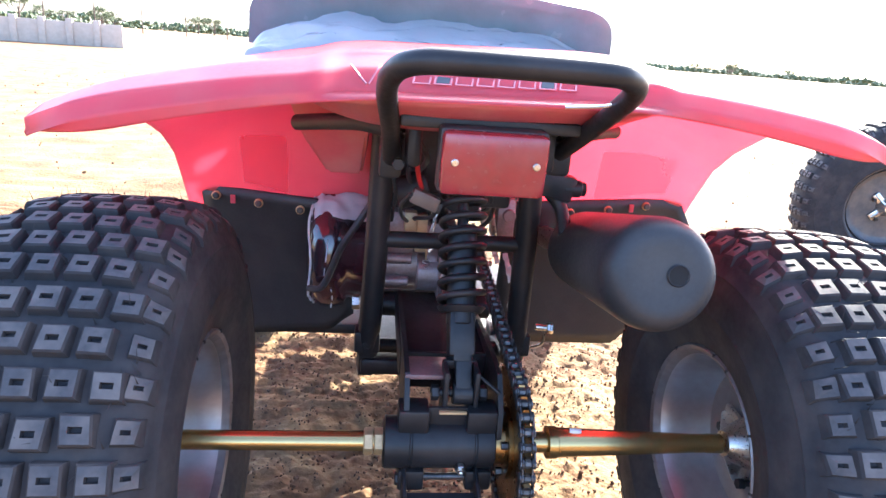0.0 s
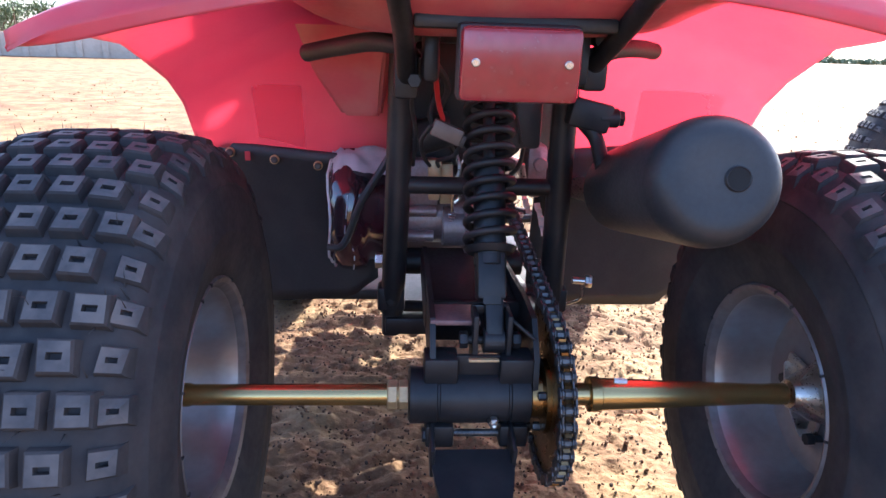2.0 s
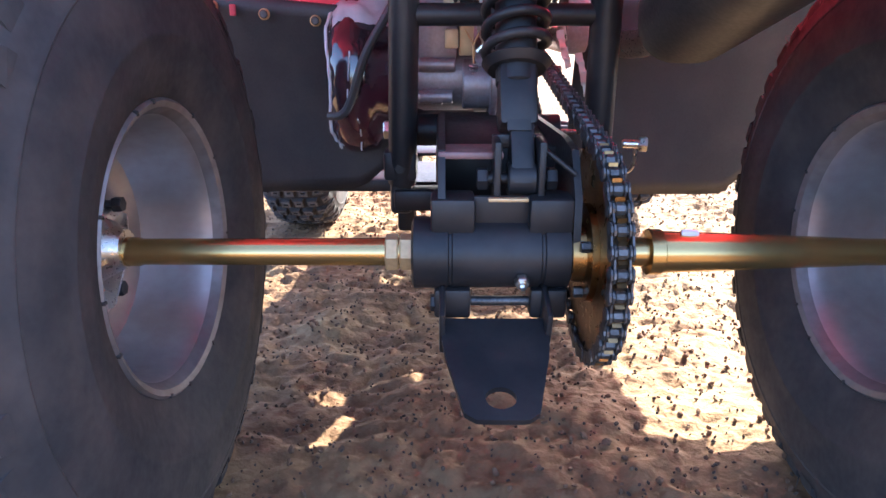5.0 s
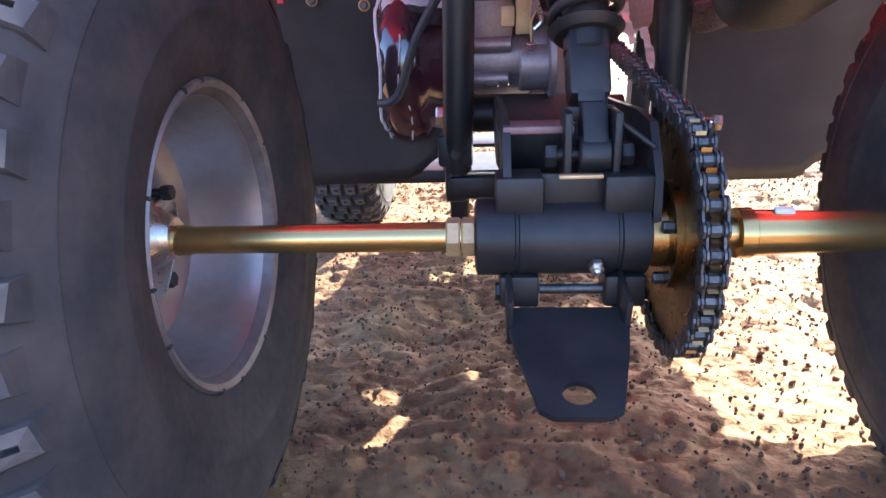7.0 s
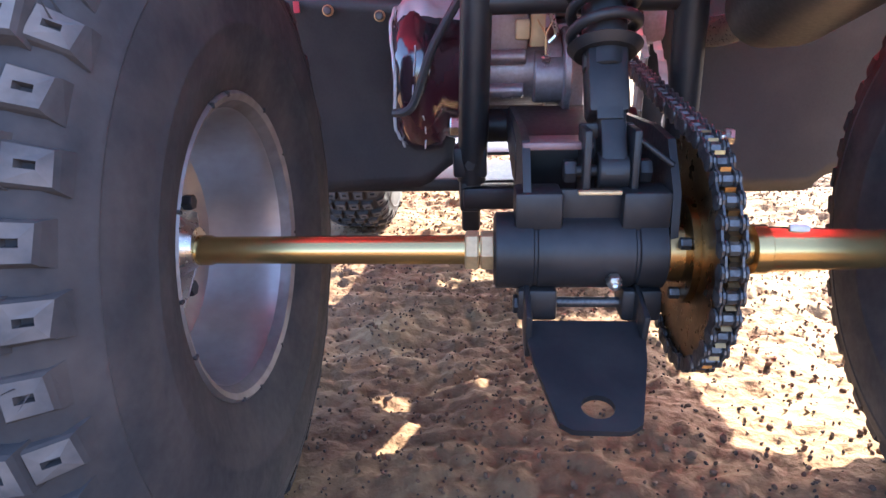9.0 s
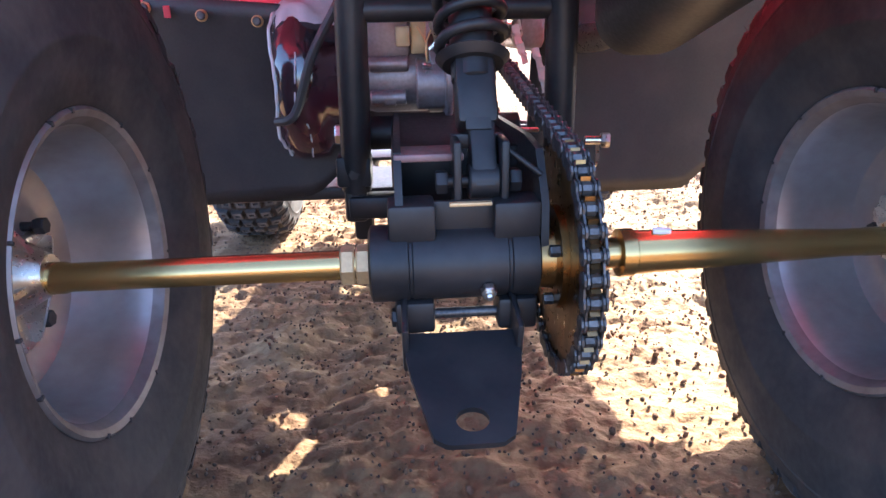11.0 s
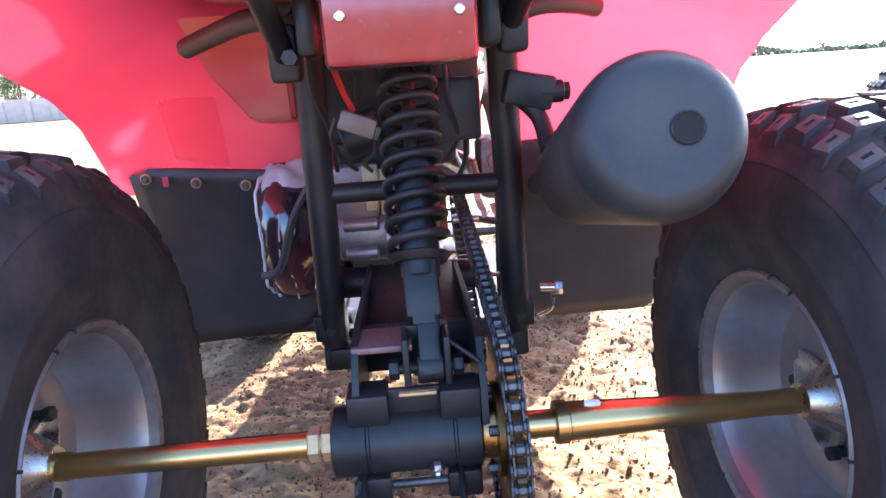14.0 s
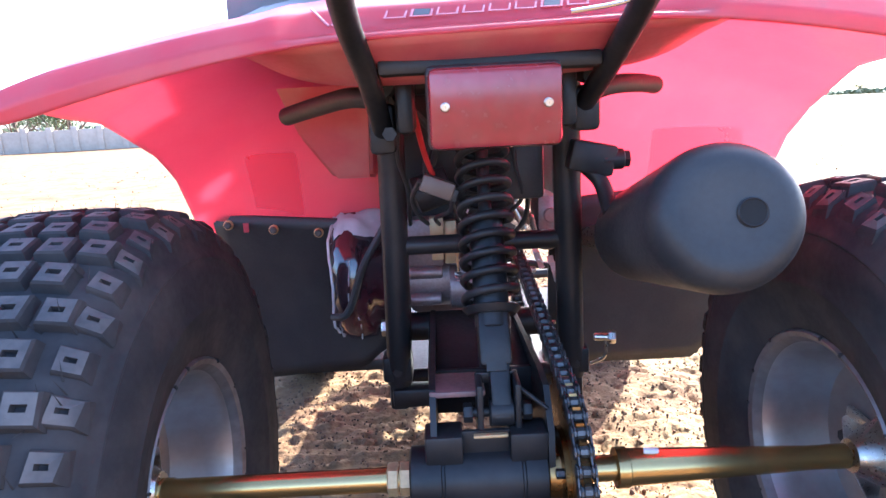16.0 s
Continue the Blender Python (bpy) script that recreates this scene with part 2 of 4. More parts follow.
    h += shade * (0.017 * abs(noise.noise(p * 24 + Vector((7, 3, 1)))) + 0.009 * noise.noise(Vector((x * 30, y * 58, 0))) + 0.006 * abs(noise.noise(p * 52 + Vector((2, 9, 4)))))
    h += 0.0025 * noise.noise(p * 95)
    # trodden pits, deeper out in the open
    open_sand = 0.35 + 0.65 * max(ease((y - 0.35) / 0.5), ease((x - 0.12) / 0.2))
    h -= 0.011 * open_sand * near * ease((noise.noise(p * 30 + Vector((5, 1, 8))) - 0.22) / 0.20)
    h -= 0.006 * open_sand * near * ease((noise.noise(p * 60 + Vector((1, 6, 2))) - 0.22) / 0.16)
    h = h * (0.25 + 0.75 * near) * 0.75
    far = math.hypot(x, y)
    h += 0.035 * noise.noise(Vector((x * 0.22, y * 1.3, 4))) * ease((far - 2.0) / 4) / (1 + far * 0.02)
    h += (0.030 * noise.noise(Vector((x * 0.7, y * 3.4, 2))) + 0.014 * abs(noise.noise(Vector((x * 1.6, y * 7, 6))))) * ease((far - 1.6) / 1.5) / (1 + (far / 14) ** 2)
    h += 0.25 * noise.noise(p * 0.05) * ease((far - 12) / 40)
    for tx, ty in ((-0.385, 0), (0.385, 0), (-0.40, 1.10), (0.42, 1.24)):
        d = ((x - tx) / 0.15) ** 2 + ((y - ty) / 0.22) ** 2
        h = h * (1 - math.exp(-d)) + (0.01 if ty == 0 else 0.0) * math.exp(-d)
    return GROUND + h - 0.045 * ease((y - 0.02) / 0.55)


def outward(step, slow):
    """Ever longer steps out to the horizon, at first slowly."""
    d, res = 0.0, []
    while d < 900:
        step *= 1.04 if len(res) < slow else 1.16
        d += step
        res.append(d)
    return res


def axis(low, high, step, slow=0):
    """Even steps where the camera looks, then ever longer ones."""
    n = int((high - low) / step)
    return [low - d for d in reversed(outward(step, 0))] + [low + step * k for k in range(n + 1)] + [low + step * n + d for d in outward(step, slow)]


bm = bmesh.new()
xs_, ys_ = axis(-0.75, 1.25, 0.0065), axis(-0.35, 2.0, 0.0065, 110)
grid(bm, [[(x, y, ground_height(x, y)) for x in xs_] for y in ys_])
ground = part("ground", bm, SAND, smooth=180)
tagged(ground, "dry reddish sand, rutted and lumpy, reaching the horizon", "ground", kind="structure")


def crumbs(name, count, area, sizes, material, label, seed):
    rnd = random.Random(seed)
    bm = bmesh.new()
    for _ in range(count):
        x, y = rnd.uniform(*area[0]), rnd.uniform(*area[1])
        s = rnd.uniform(*sizes) * (1 if rnd.random() < 0.85 else 1.35)
        m = pose(x, y, ground_height(x, y) + 0.22 * s, rnd.uniform(0, 360), rnd.uniform(0, 360), rnd.uniform(0, 360)) @ Matrix.Diagonal((s, s * rnd.uniform(0.5, 0.9), s * rnd.uniform(0.35, 0.8), 1))
        k = 6
        top, foot = bm.verts.new(m @ Vector((0.1, 0, 0.42))), bm.verts.new(m @ Vector((0, 0.1, -0.42)))
        waist = []
        for h in (0.22, -0.22):
            waist.append([bm.verts.new(m @ Vector((math.cos(2 * math.pi * (q + h) / k) * rnd.uniform(0.34, 0.52), math.sin(2 * math.pi * (q + h) / k) * rnd.uniform(0.34, 0.52), h))) for q in range(k)])
        for q in range(k):
            n = (q + 1) % k
            bm.faces.new((top, waist[0][q], waist[0][n]))
            bm.faces.new((waist[0][q], waist[1][q], waist[1][n], waist[0][n]))
            bm.faces.new((foot, waist[1][n], waist[1][q]))
    return tagged(part(name, bm, material, smooth=0), label, "ground litter", kind="stuff")


crumbs("sand_clods", 8000, ((-0.9, 1.4), (-0.3, 2.4)), (0.004, 0.0105), CLOD, "small hard clods of reddish sand, darkened for their shaded sides", 3)
crumbs("dark_crumbs", 14000, ((-0.8, 1.5), (-0.1, 2.6)), (0.0025, 0.006), DARK_CRUMB, "dark dry crumbs, some standing in for small pit shadows", 4)
crumbs("field_clods", 1800, ((-7, 7), (1.2, 11)), (0.008, 0.022), SAND, "larger clods of sand out on the field", 5)


# ---- wheels ----
def tyre_mesh(radius, width, bead, half_bead, rows, columns, seed):
    """A knobbly tyre round the local x axis; +x is the side that carries the rim's open face."""
    rnd = random.Random(seed)
    w, bm = width / 2, bmesh.new()
    side = [(half_bead - 0.012, bead - 0.008), (half_bead, bead), (half_bead + 0.008, bead + 0.006), (w * 0.93, bead + 0.26 * (radius - bead)),
            (w * 0.965, bead + 0.46 * (radius - bead)), (w * 0.945, bead + 0.64 * (radius - bead)), (w * 0.90, radius - 0.030),
            (w * 0.84, radius - 0.016), (w * 0.72, radius - 0.006), (w * 0.42, radius - 0.001)]
    ribs = []
    for k, (s, r) in enumerate(side):
        ribs.append((s, r))
        if k in (3, 5):
            s2, r2 = side[k + 1]
            for f, lift in ((0.35, 0.0), (0.42, 0.0010), (0.55, 0.0010), (0.62, 0.0)):
                ribs.append((s + (s2 - s) * f + lift, r + (r2 - r) * f))
    side = ribs
    profile = side + [(0, radius)] + [(-s, r) for s, r in reversed(side)]
    lathe(bm, profile, 96, cap=False)
    carcass, bm = bm, bmesh.new()

    def surf(s):
        a = abs(s) / w
        return along(((0, radius), (0.42, radius - 0.001), (0.72, radius - 0.006), (0.84, radius - 0.015), (0.90, radius - 0.025), (1.2, radius - 0.05)), a)[0]

    def knob(s, phi, ls, lp, high, slot):
        """One tread block with a slot sunk in its top."""
        def at(ds, dp, h):
            r = surf(s + ds) + h
            a = phi + dp / radius
            return bm.verts.new((s + ds, r * math.sin(a), r * math.cos(a)))
        skew, low = rnd.uniform(-0.0012, 0.0012), rnd.uniform(-0.0008, 0.0004)
        high += low
        base = [at(x * ls * 0.60, y * lp * 0.60, -0.003) for x, y in ((-1, -1), (1, -1), (1, 1), (-1, 1))]
        rim = [at(x * ls * 0.51 + skew * y, y * lp * 0.51, high - 0.0016) for x, y in ((-1, -1), (1, -1), (1, 1), (-1, 1))]
        top = [at(x * ls * 0.44 + skew * y, y * lp * 0.44, high) for x, y in ((-1, -1), (1, -1), (1, 1), (-1, 1))]
        ins = [at(x * ls * slot, y * lp * slot * 0.5, high) for x, y in ((-1, -1), (1, -1), (1, 1), (-1, 1))]
        pit = [at(x * ls * slot * 0.9, y * lp * slot * 0.42, high - 0.005) for x, y in ((-1, -1), (1, -1), (1, 1), (-1, 1))]
        for a, b in ((base, rim), (rim, top), (top, ins), (ins, pit)):
            for i in range(4):
                j = (i + 1) % 4
                fc = bm.faces.new((a[i], a[j], b[j], b[i]))
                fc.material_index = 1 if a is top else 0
        bm.faces.new(pit)

    step = 2 * math.pi / rows
    for k in range(rows):
        odd = k % 2
        for c in range(columns):
            s = (c - (columns - 1) / 2 + (0.25 if odd else -0.25)) * (1.42 * w / columns)
            knob(s, k * step + rnd.uniform(-0.008, 0.008), 0.0222, 0.0225, 0.0095, 0.22)
        for sg in (-1, 1):
            knob(sg * w * (0.815 if (odd == (sg > 0)) else 0.785), k * step, 0.016, 0.020, 0.0050, 0.2)
    blocks, bm = bm, bmesh.new()
    # moulding hairs on the crown
    for _ in range(420):
        s, a = rnd.uniform(-0.85, 0.85) * w, rnd.uniform(0, 2 * math.pi)
        r, h = surf(s), rnd.uniform(0.009, 0.020)
        t1, t2 = rnd.uniform(-0.006, 0.006), rnd.uniform(-0.012, 0.012) / radius
        q = [bm.verts.new((s + 0.0009 * math.cos(b), (r - 0.002) * math.sin(a + 0.0009 / radius * math.sin(b)), (r - 0.002) * math.cos(a + 0.0009 / radius * math.sin(b)))) for b in (0, 2.1, 4.2)]
        top = bm.verts.new((s + t1, (r + h) * math.sin(a + t2), (r + h) * math.cos(a + t2)))
        for i in range(3):
            bm.faces.new((q[i], q[(i + 1) % 3], top))
    return carcass, blocks, bm


def wheel(name, parent, matrix, tyre_bm, bead, half_bead, disc, hub_len, studs=4, rim_mat=None):
    """Wheel with its tyre, dished rim, hub and nuts; the open side of the dish looks along local +x."""
    holder = empty(name, parent, matrix)
    part("tyre", tyre_bm[0], RUBBER, holder, "black rubber tyre", smooth=35)
    tread = part("tread", tyre_bm[1], RUBBER, holder, "square tread blocks with worn dusty faces", smooth=0)
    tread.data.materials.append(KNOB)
    tagged(tread, kind="stuff")
    tagged(part("moulding_hairs", tyre_bm[2], RUBBER, holder, "fine rubber moulding hairs", smooth=0), kind="stuff")
    bm = bmesh.new()
    f = half_bead
    prof = [(f - 0.002, bead + 0.001), (f + 0.005, bead + 0.003), (f + 0.0075, bead + 0.0005), (f + 0.005, bead - 0.0045), (f - 0.004, bead - 0.010),
            (f - 0.016, bead - 0.0135), (f - 0.030, bead - 0.016), (disc + 0.026, bead - 0.020), (disc + 0.010, bead - 0.026), (disc + 0.002, bead - 0.038),
            (disc, bead - 0.050), (disc + 0.003, 0.050), (disc + 0.006, 0.018)]
    back = [(disc - 0.002, 0.018), (disc - 0.004, 0.070), (disc - 0.008, bead - 0.042), (-f + 0.02, bead - 0.03), (-f - 0.006, bead - 0.01), (-f - 0.008, bead + 0.004), (-f + 0.004, bead + 0.001),
            (0, bead - 0.018), (f - 0.012, bead - 0.006)]
    loop = prof + back
    n = 72
    rings = [[bm.verts.new((s, r * math.cos(2 * math.pi * i / n), r * math.sin(2 * math.pi * i / n))) for i in range(n)] for s, r in loop]
    for a, b in zip(rings, rings[1:] + rings[:1]):
        for i in range(n):
            bm.faces.new((a[i], a[(i + 1) % n], b[(i + 1) % n], b[i]))
    for fc in bm.faces:
        c = fc.calc_center_median()
        if c.x > f - 0.003 and math.hypot(c.y, c.z) > bead - 0.009:
            fc.material_index = 1
    rim = part("rim", bm, rim_mat or ALLOY, holder, "dark grey dished rim" if rim_mat else "dull silver dished rim", smooth=30)
    rim.data.materials.append(rim_mat or RIM_EDGE)
    for i in range(12):
        a = 2 * math.pi * (i + 0.3 * math.sin(i * 2.3)) / 12
        bm = bmesh.new()
        box(bm, (f + 0.006, (bead + 0.001) * math.cos(a), (bead + 0.001) * math.sin(a)), (0.005, 0.004, 0.0026), 0.0006, (math.degrees(a), 0, 0))
        part("bead_notch", bm, RUBBER, holder, smooth=0)
    bm = bmesh.new()
    lathe(bm, [(disc + 0.002, 0.036), (hub_len - 0.026, 0.030), (hub_len - 0.018, 0.026), (hub_len - 0.004, 0.018), (hub_len, 0.016)], 32)
    for i in range(studs):
        a = 2 * math.pi * (i + 0.5) / studs
        box(bm, (disc + 0.009, 0.040 * math.cos(a), 0.040 * math.sin(a)), (0.007, 0.050, 0.026), 0.002, (math.degrees(a), 0, 0))
    hub = part("hub", bm, STEEL, holder, "bare steel hub", smooth=35)
    for i in range(studs):
        # a tapering web from the sleeve down to each arm
        a = 2 * math.pi * (i + 0.5) / studs
        bm = bmesh.new()
        plate(bm, [(disc + 0.010, 0.014), (hub_len - 0.004, 0.014), (hub_len - 0.008, 0.021), (disc + 0.018, 0.060), (disc + 0.010, 0.062)], 0.005,
              Euler((a, 0, 0)).to_matrix().to_4x4() @ Matrix.Translation((0, 0, -0.0025)))
        part("web", bm, STEEL, hub, smooth=0)
    for i in range(studs):
        a = 2 * math.pi * (i + 0.5) / studs
        bm = bmesh.new()
        b = a + 0.30
        rod(bm, (disc, 0.054 * math.cos(b), 0.054 * math.sin(b)), (disc + 0.016, 0.054 * math.cos(b), 0.054 * math.sin(b)), 0.004)
        hexnut(bm, (disc + 0.013, 0.054 * math.cos(b), 0.054 * math.sin(b)), (1, 0, 0), 0.0072, 0.009)
        part("lug_nut", bm, BLACK, holder, smooth=0)
    return holder


quad = empty("quad_bike")
tagged(quad, "red quad bike with bare chassis rear, seat still in plastic film", "quad bike")

rear_l = wheel("rear_wheel", quad, pose(-0.376, 0, AX + 0.003, 55, 0, 0), tyre_mesh(0.265, 0.220, 0.122, 0.084, 48, 5, 1), 0.122, 0.084, 0.004, 0.048)
rear_r = wheel("rear_wheel", quad, pose(0.394, 0, AX, 38, 0, 180), tyre_mesh(0.265, 0.220, 0.122, 0.084, 48, 5, 2), 0.122, 0.084, 0.004, 0.052)
front_l = wheel("front_wheel", quad, pose(-0.40, 1.10, 0.19, 20, 0, 0), tyre_mesh(0.245, 0.175, 0.10, 0.058, 40, 4, 5), 0.10, 0.058, 0.0, 0.03)
front_r = wheel("front_wheel", quad, pose(0.42, 1.24, 0.19, 50, 0, 180), tyre_mesh(0.245, 0.175, 0.10, 0.058, 40, 4, 6), 0.10, 0.058, 0.0, 0.03)
for w_, text in ((rear_l, "knobbly rear wheel standing in shade"), (rear_r, "knobbly rear wheel with sun on its tread"), (front_l, "narrow knobbly front wheel"), (front_r, "narrow knobbly front wheel")):
    tagged(w_, text)

# rear axle
bm = bmesh.new()
lathe(bm, [(-0.338, 0.0105), (-0.330, 0.0125), (-0.318, 0.0125), (-0.314, 0.0112), (-0.12, 0.0118), (-0.06, 0.0125), (0.10, 0.0125), (0.112, 0.0125), (0.113, 0.0195), (0.124, 0.0195), (0.125, 0.0180),
           (0.27, 0.0128), (0.300, 0.0115), (0.318, 0.0115), (0.322, 0.012), (0.338, 0.012)], 40, pose(0, 0, AX))
part("rear_axle", bm, ZINC, quad, "rainbow-yellow zinc plated axle shaft")
for x in (-0.1085, -0.0965):
    bm = bmesh.new()
    hexnut(bm, (x, 0, AX), (1, 0, 0), 0.0158, 0.0112)
    part("axle_nut", bm, NUT, quad, "pale zinc lock nut on the axle", smooth=0)
bm = bmesh.new()
tube(bm, [(0.140, -0.002, AX + 0.0172), (0.146, -0.003, AX + 0.0178), (0.153, -0.002, AX + 0.0166)], 0.0035, 8, 4)
part("paint_blob", bm, WHITE, quad, "white paint mark on the axle")

# axle carrier
bm = bmesh.new()
c = pose(0, 0, AX)
lathe(bm, [(-0.086, 0.026), (-0.084, 0.0305), (-0.056, 0.0305), (-0.055, 0.029), (-0.053, 0.029), (-0.052, 0.0300), (0.020, 0.0300), (0.021, 0.0285), (0.023, 0.0285), (0.024, 0.0305), (0.044, 0.0305), (0.046, 0.026)], 40, c)
carrier = part("axle_carrier", bm, BLACK, quad, "black painted axle bearing carrier")
for x, s in ((-0.052, 0.036), (0.028, 0.036)):
    for c2, s2 in (((x, -0.002, AX + 0.036), (s, 0.034, 0.03)), ((x, -0.010, AX - 0.038), (s * 0.85, 0.03, 0.026))):
        bm = bmesh.new()
        box(bm, c2, s2, 0.003)
        part("clamp_lug", bm, BLACK, carrier)
bm = bmesh.new()
hexnut(bm, (0.004, -0.029, AX - 0.013), (0, -1, -0.25), 0.0062, 0.007)
rod(bm, (0.004, -0.034, AX - 0.0145), (0.004, -0.041, AX - 0.0165), 0.0032)
part("grease_nipple", bm, STEEL, carrier, "small bright grease nipple")
bm = bmesh.new()
rod(bm, (-0.068, -0.012, AX - 0.040), (0.044, -0.012, AX - 0.040), 0.0042)
part("clamp_bolt", bm, CHAINM, carrier, "dark clamp bolt under the carrier")
bm = bmesh.new()
lathe(bm, [(0.046, 0.018), (0.0465, 0.0205), (0.057, 0.0205), (0.058, 0.018)], 32, c)
part("spacer", bm, mat("copper-stained zinc", (0.75, 0.42, 0.22), 0.35, metal=1.0, big=30), carrier, "copper-coloured axle spacer")

# tow plate, bent back under the carrier
bm = bmesh.new()
tow_m = Matrix.Translation((-0.018, -0.034, AX - 0.050)) @ Euler((radians(17), 0, 0)).to_matrix().to_4x4()
W1, W2, H, hole = 0.043, 0.026, 0.102, 0.0098
n = 40
outer, inner = [], []
cy = -H + 0.0195
for i in range(n):
    a = 2 * math.pi * i / n
    dx, dy = math.cos(a), math.sin(a)
    # reach of the outline from the hole's centre in this direction
    best = 9.0
    corners = [(-W1, 0), (W1, 0), (W1, -0.030), (W2 + 0.001, -H + 0.006), (W2 - 0.008, -H), (-W2 + 0.008, -H), (-W2 - 0.001, -H + 0.006), (-W1, -0.030)]
    for (x1, y1), (x2, y2) in zip(corners, corners[1:] + corners[:1]):
        ex, ey = x2 - x1, y2 - y1
        det = dx * -ey + ex * dy
        if abs(det) > 1e-9:
            t = (x1 * -ey + ex * (y1 - cy)) / det
            u = (dx * (y1 - cy) - dy * x1) / det
            if t > 0 and -1e-6 <= u <= 1 + 1e-6:
                best = min(best, t)
    outer.append((dx * best, cy + dy * best))
    inner.append((dx * hole * 1.15, cy + dy * hole))
lay = []
for z in (0.0, 0.005):
    lay.append(([bm.verts.new(tow_m @ Vector((x, y, z))) for x, y in outer], [bm.verts.new(tow_m @ Vector((x, y, z))) for x, y in inner]))
for i in range(n):
    j = (i + 1) % n
    for o, q in lay:
        bm.faces.new((o[i], o[j], q[j], q[i]))
    bm.faces.new((lay[0][0][i], lay[0][0][j], lay[1][0][j], lay[1][0][i]))
    bm.faces.new((lay[0][1][i], lay[0][1][j], lay[1][1][j], lay[1][1][i]))
tow = part("tow_plate", bm, BLACK, quad, "black steel tow plate with a round hole", smooth=30)
for x in (-0.0605, 0.0245):
    bm = bmesh.new()
    box(bm, (x, -0.032, AX - 0.045), (0.005, 0.046, 0.040), 0.002, (14, 0, 0))
    part("cheek", bm, BLACK, tow)
    bm = bmesh.new()
    hexnut(bm, (x - (0.010 if x < 0 else -0.002), -0.016, AX - 0.040), (1, 0, 0), 0.0075, 0.007)
    part("cheek_nut", bm, BLACK, tow, smooth=0)

# swingarm
side_plates = []
bm = bmesh.new()
for x, x2 in ((-0.064, -0.070), (0.046, 0.055)):
    plate(bm, [(-0.020, AX + 0.010), (0.018, AX + 0.010), (0.30, AX + 0.030), (0.30, AX + 0.075), (0.06, AX + 0.088), (0.012, AX + 0.085), (-0.016, AX + 0.050)], 0.006,
          Matrix.Translation((x, 0, 0)) @ Matrix(((0, 0, 1, 0), (1, 0, 0, 0), (0, 1, 0, 0), (0, 0, 0, 1))))
    side_plates.append(bm)
    bm = bmesh.new()
box(bm, (-0.008, 0.20, AX + 0.052), (0.118, 0.20, 0.040), 0.006, (2, 0, 0))
swing = part("swingarm", bm, BLACK, quad, "black boxed steel swingarm")
for sp in side_plates:
    part("side_plate", sp, BLACK, swing)
bm = bmesh.new()
box(bm, (-0.037, 0.036, AX + 0.079), (0.054, 0.056, 0.006), 0.0015, (-4, 0, 0))
# Reddish tint puts the fender's reflection into the dusty plate's colour.
TOP_PLATE = mat("dusty plate tinted by red reflection", (0.20, 0.105, 0.10), 0.42, other=(0.12, 0.07, 0.068), big=20, fine=200, bump=0.1, depth=0.0005)
part("top_plate", bm, TOP_PLATE, swing, "dusty top plate, red fender reflection in its colour")
bm = bmesh.new()
box(bm, (-0.008, 0.09, AX + 0.048), (0.110, 0.006, 0.05), 0.001)
part("web_plate", bm, BLACK, swing)
bm = bmesh.new()
rod(bm, (-0.100, 0.30, AX + 0.052), (0.086, 0.30, AX + 0.052), 0.020, n=24)
part("pivot_tube", bm, BLACK, swing)
bm = bmesh.new()
box(bm, (-0.008, -0.019, AX + 0.0515), (0.032, 0.006, 0.003), 0.001)
part("edge_strip", bm, NUT, swing, "bare worn plate edge")
bm = bmesh.new()
box(bm, (-0.012, -0.006, AX + 0.038), (0.046, 0.005, 0.026), 0.001)
part("cross_plate", bm, BLACK, swing)
bm = bmesh.new()
rod(bm, (0.018, 0.006, AX + 0.090), (0.048, -0.004, AX + 0.068), 0.0022, n=10, bev=0.0005)
part("gusset", bm, BLACK, swing)
# shock clevis
bm = bmesh.new()
for x in (-0.016, 0.020):
    box(bm, (x, 0.010, AX + 0.062), (0.006, 0.034, 0.066), 0.002)
box(bm, (0.002, 0.026, AX + 0.090), (0.042, 0.006, 0.012), 0.002)
part("shock_clevis", bm, BLACK, swing)
bm = bmesh.new()
rod(bm, (-0.030, 0.008, AX + 0.062), (0.034, 0.008, AX + 0.062), 0.005)
hexnut(bm, (-0.032, 0.008, AX + 0.062), (1, 0, 0), 0.0095, 0.009)
hexnut(bm, (0.025, 0.008, AX + 0.062), (1, 0, 0), 0.0095, 0.009)
part("pivot_bolt", bm, BLACK, swing, "dull bolt through the shock eye")

# shock absorber
S0, S1 = Vector((0.002, 0.008, AX + 0.062)), Vector((0.004, 0.175, 0.628))
sd = (S1 - S0).normalized()
lean = -math.degrees(math.atan2(sd.y, sd.z))
bm = bmesh.new()
rod(bm, S0 + sd * 0.08, S0 + sd * 0.20, 0.018, 0.018, 20)
shock = part("shock_absorber", bm, BLACK, quad, "black rear shock absorber")
for n2, a2, b2_, r2, r3 in (("eye", S0 - Vector((0.009, 0, 0)), S0 + Vector((0.015, 0, 0)), 0.014, 0.014), ("spring_seat", S0 + sd * 0.094, S0 + sd * 0.102, 0.026, 0.030),
                            ("rod", S0 + sd * 0.20, S0 + sd * 0.31, 0.007, 0.007), ("spring_seat", S0 + sd * 0.292, S0 + sd * 0.302, 0.032, 0.030),
                            ("eye", S1 - Vector((0.016, 0, 0)), S1 + Vector((0.016, 0, 0)), 0.014, 0.014)):
    bm = bmesh.new()
    rod(bm, a2, b2_, r2, r3, 28)
    part(n2, bm, BLACK, shock)
bm = bmesh.new()
box(bm, S0 + sd * 0.070, (0.032, 0.030, 0.056), 0.005, (lean, 0, 0))
foot = part("foot", bm, BLACK, shock)
bm = bmesh.new()
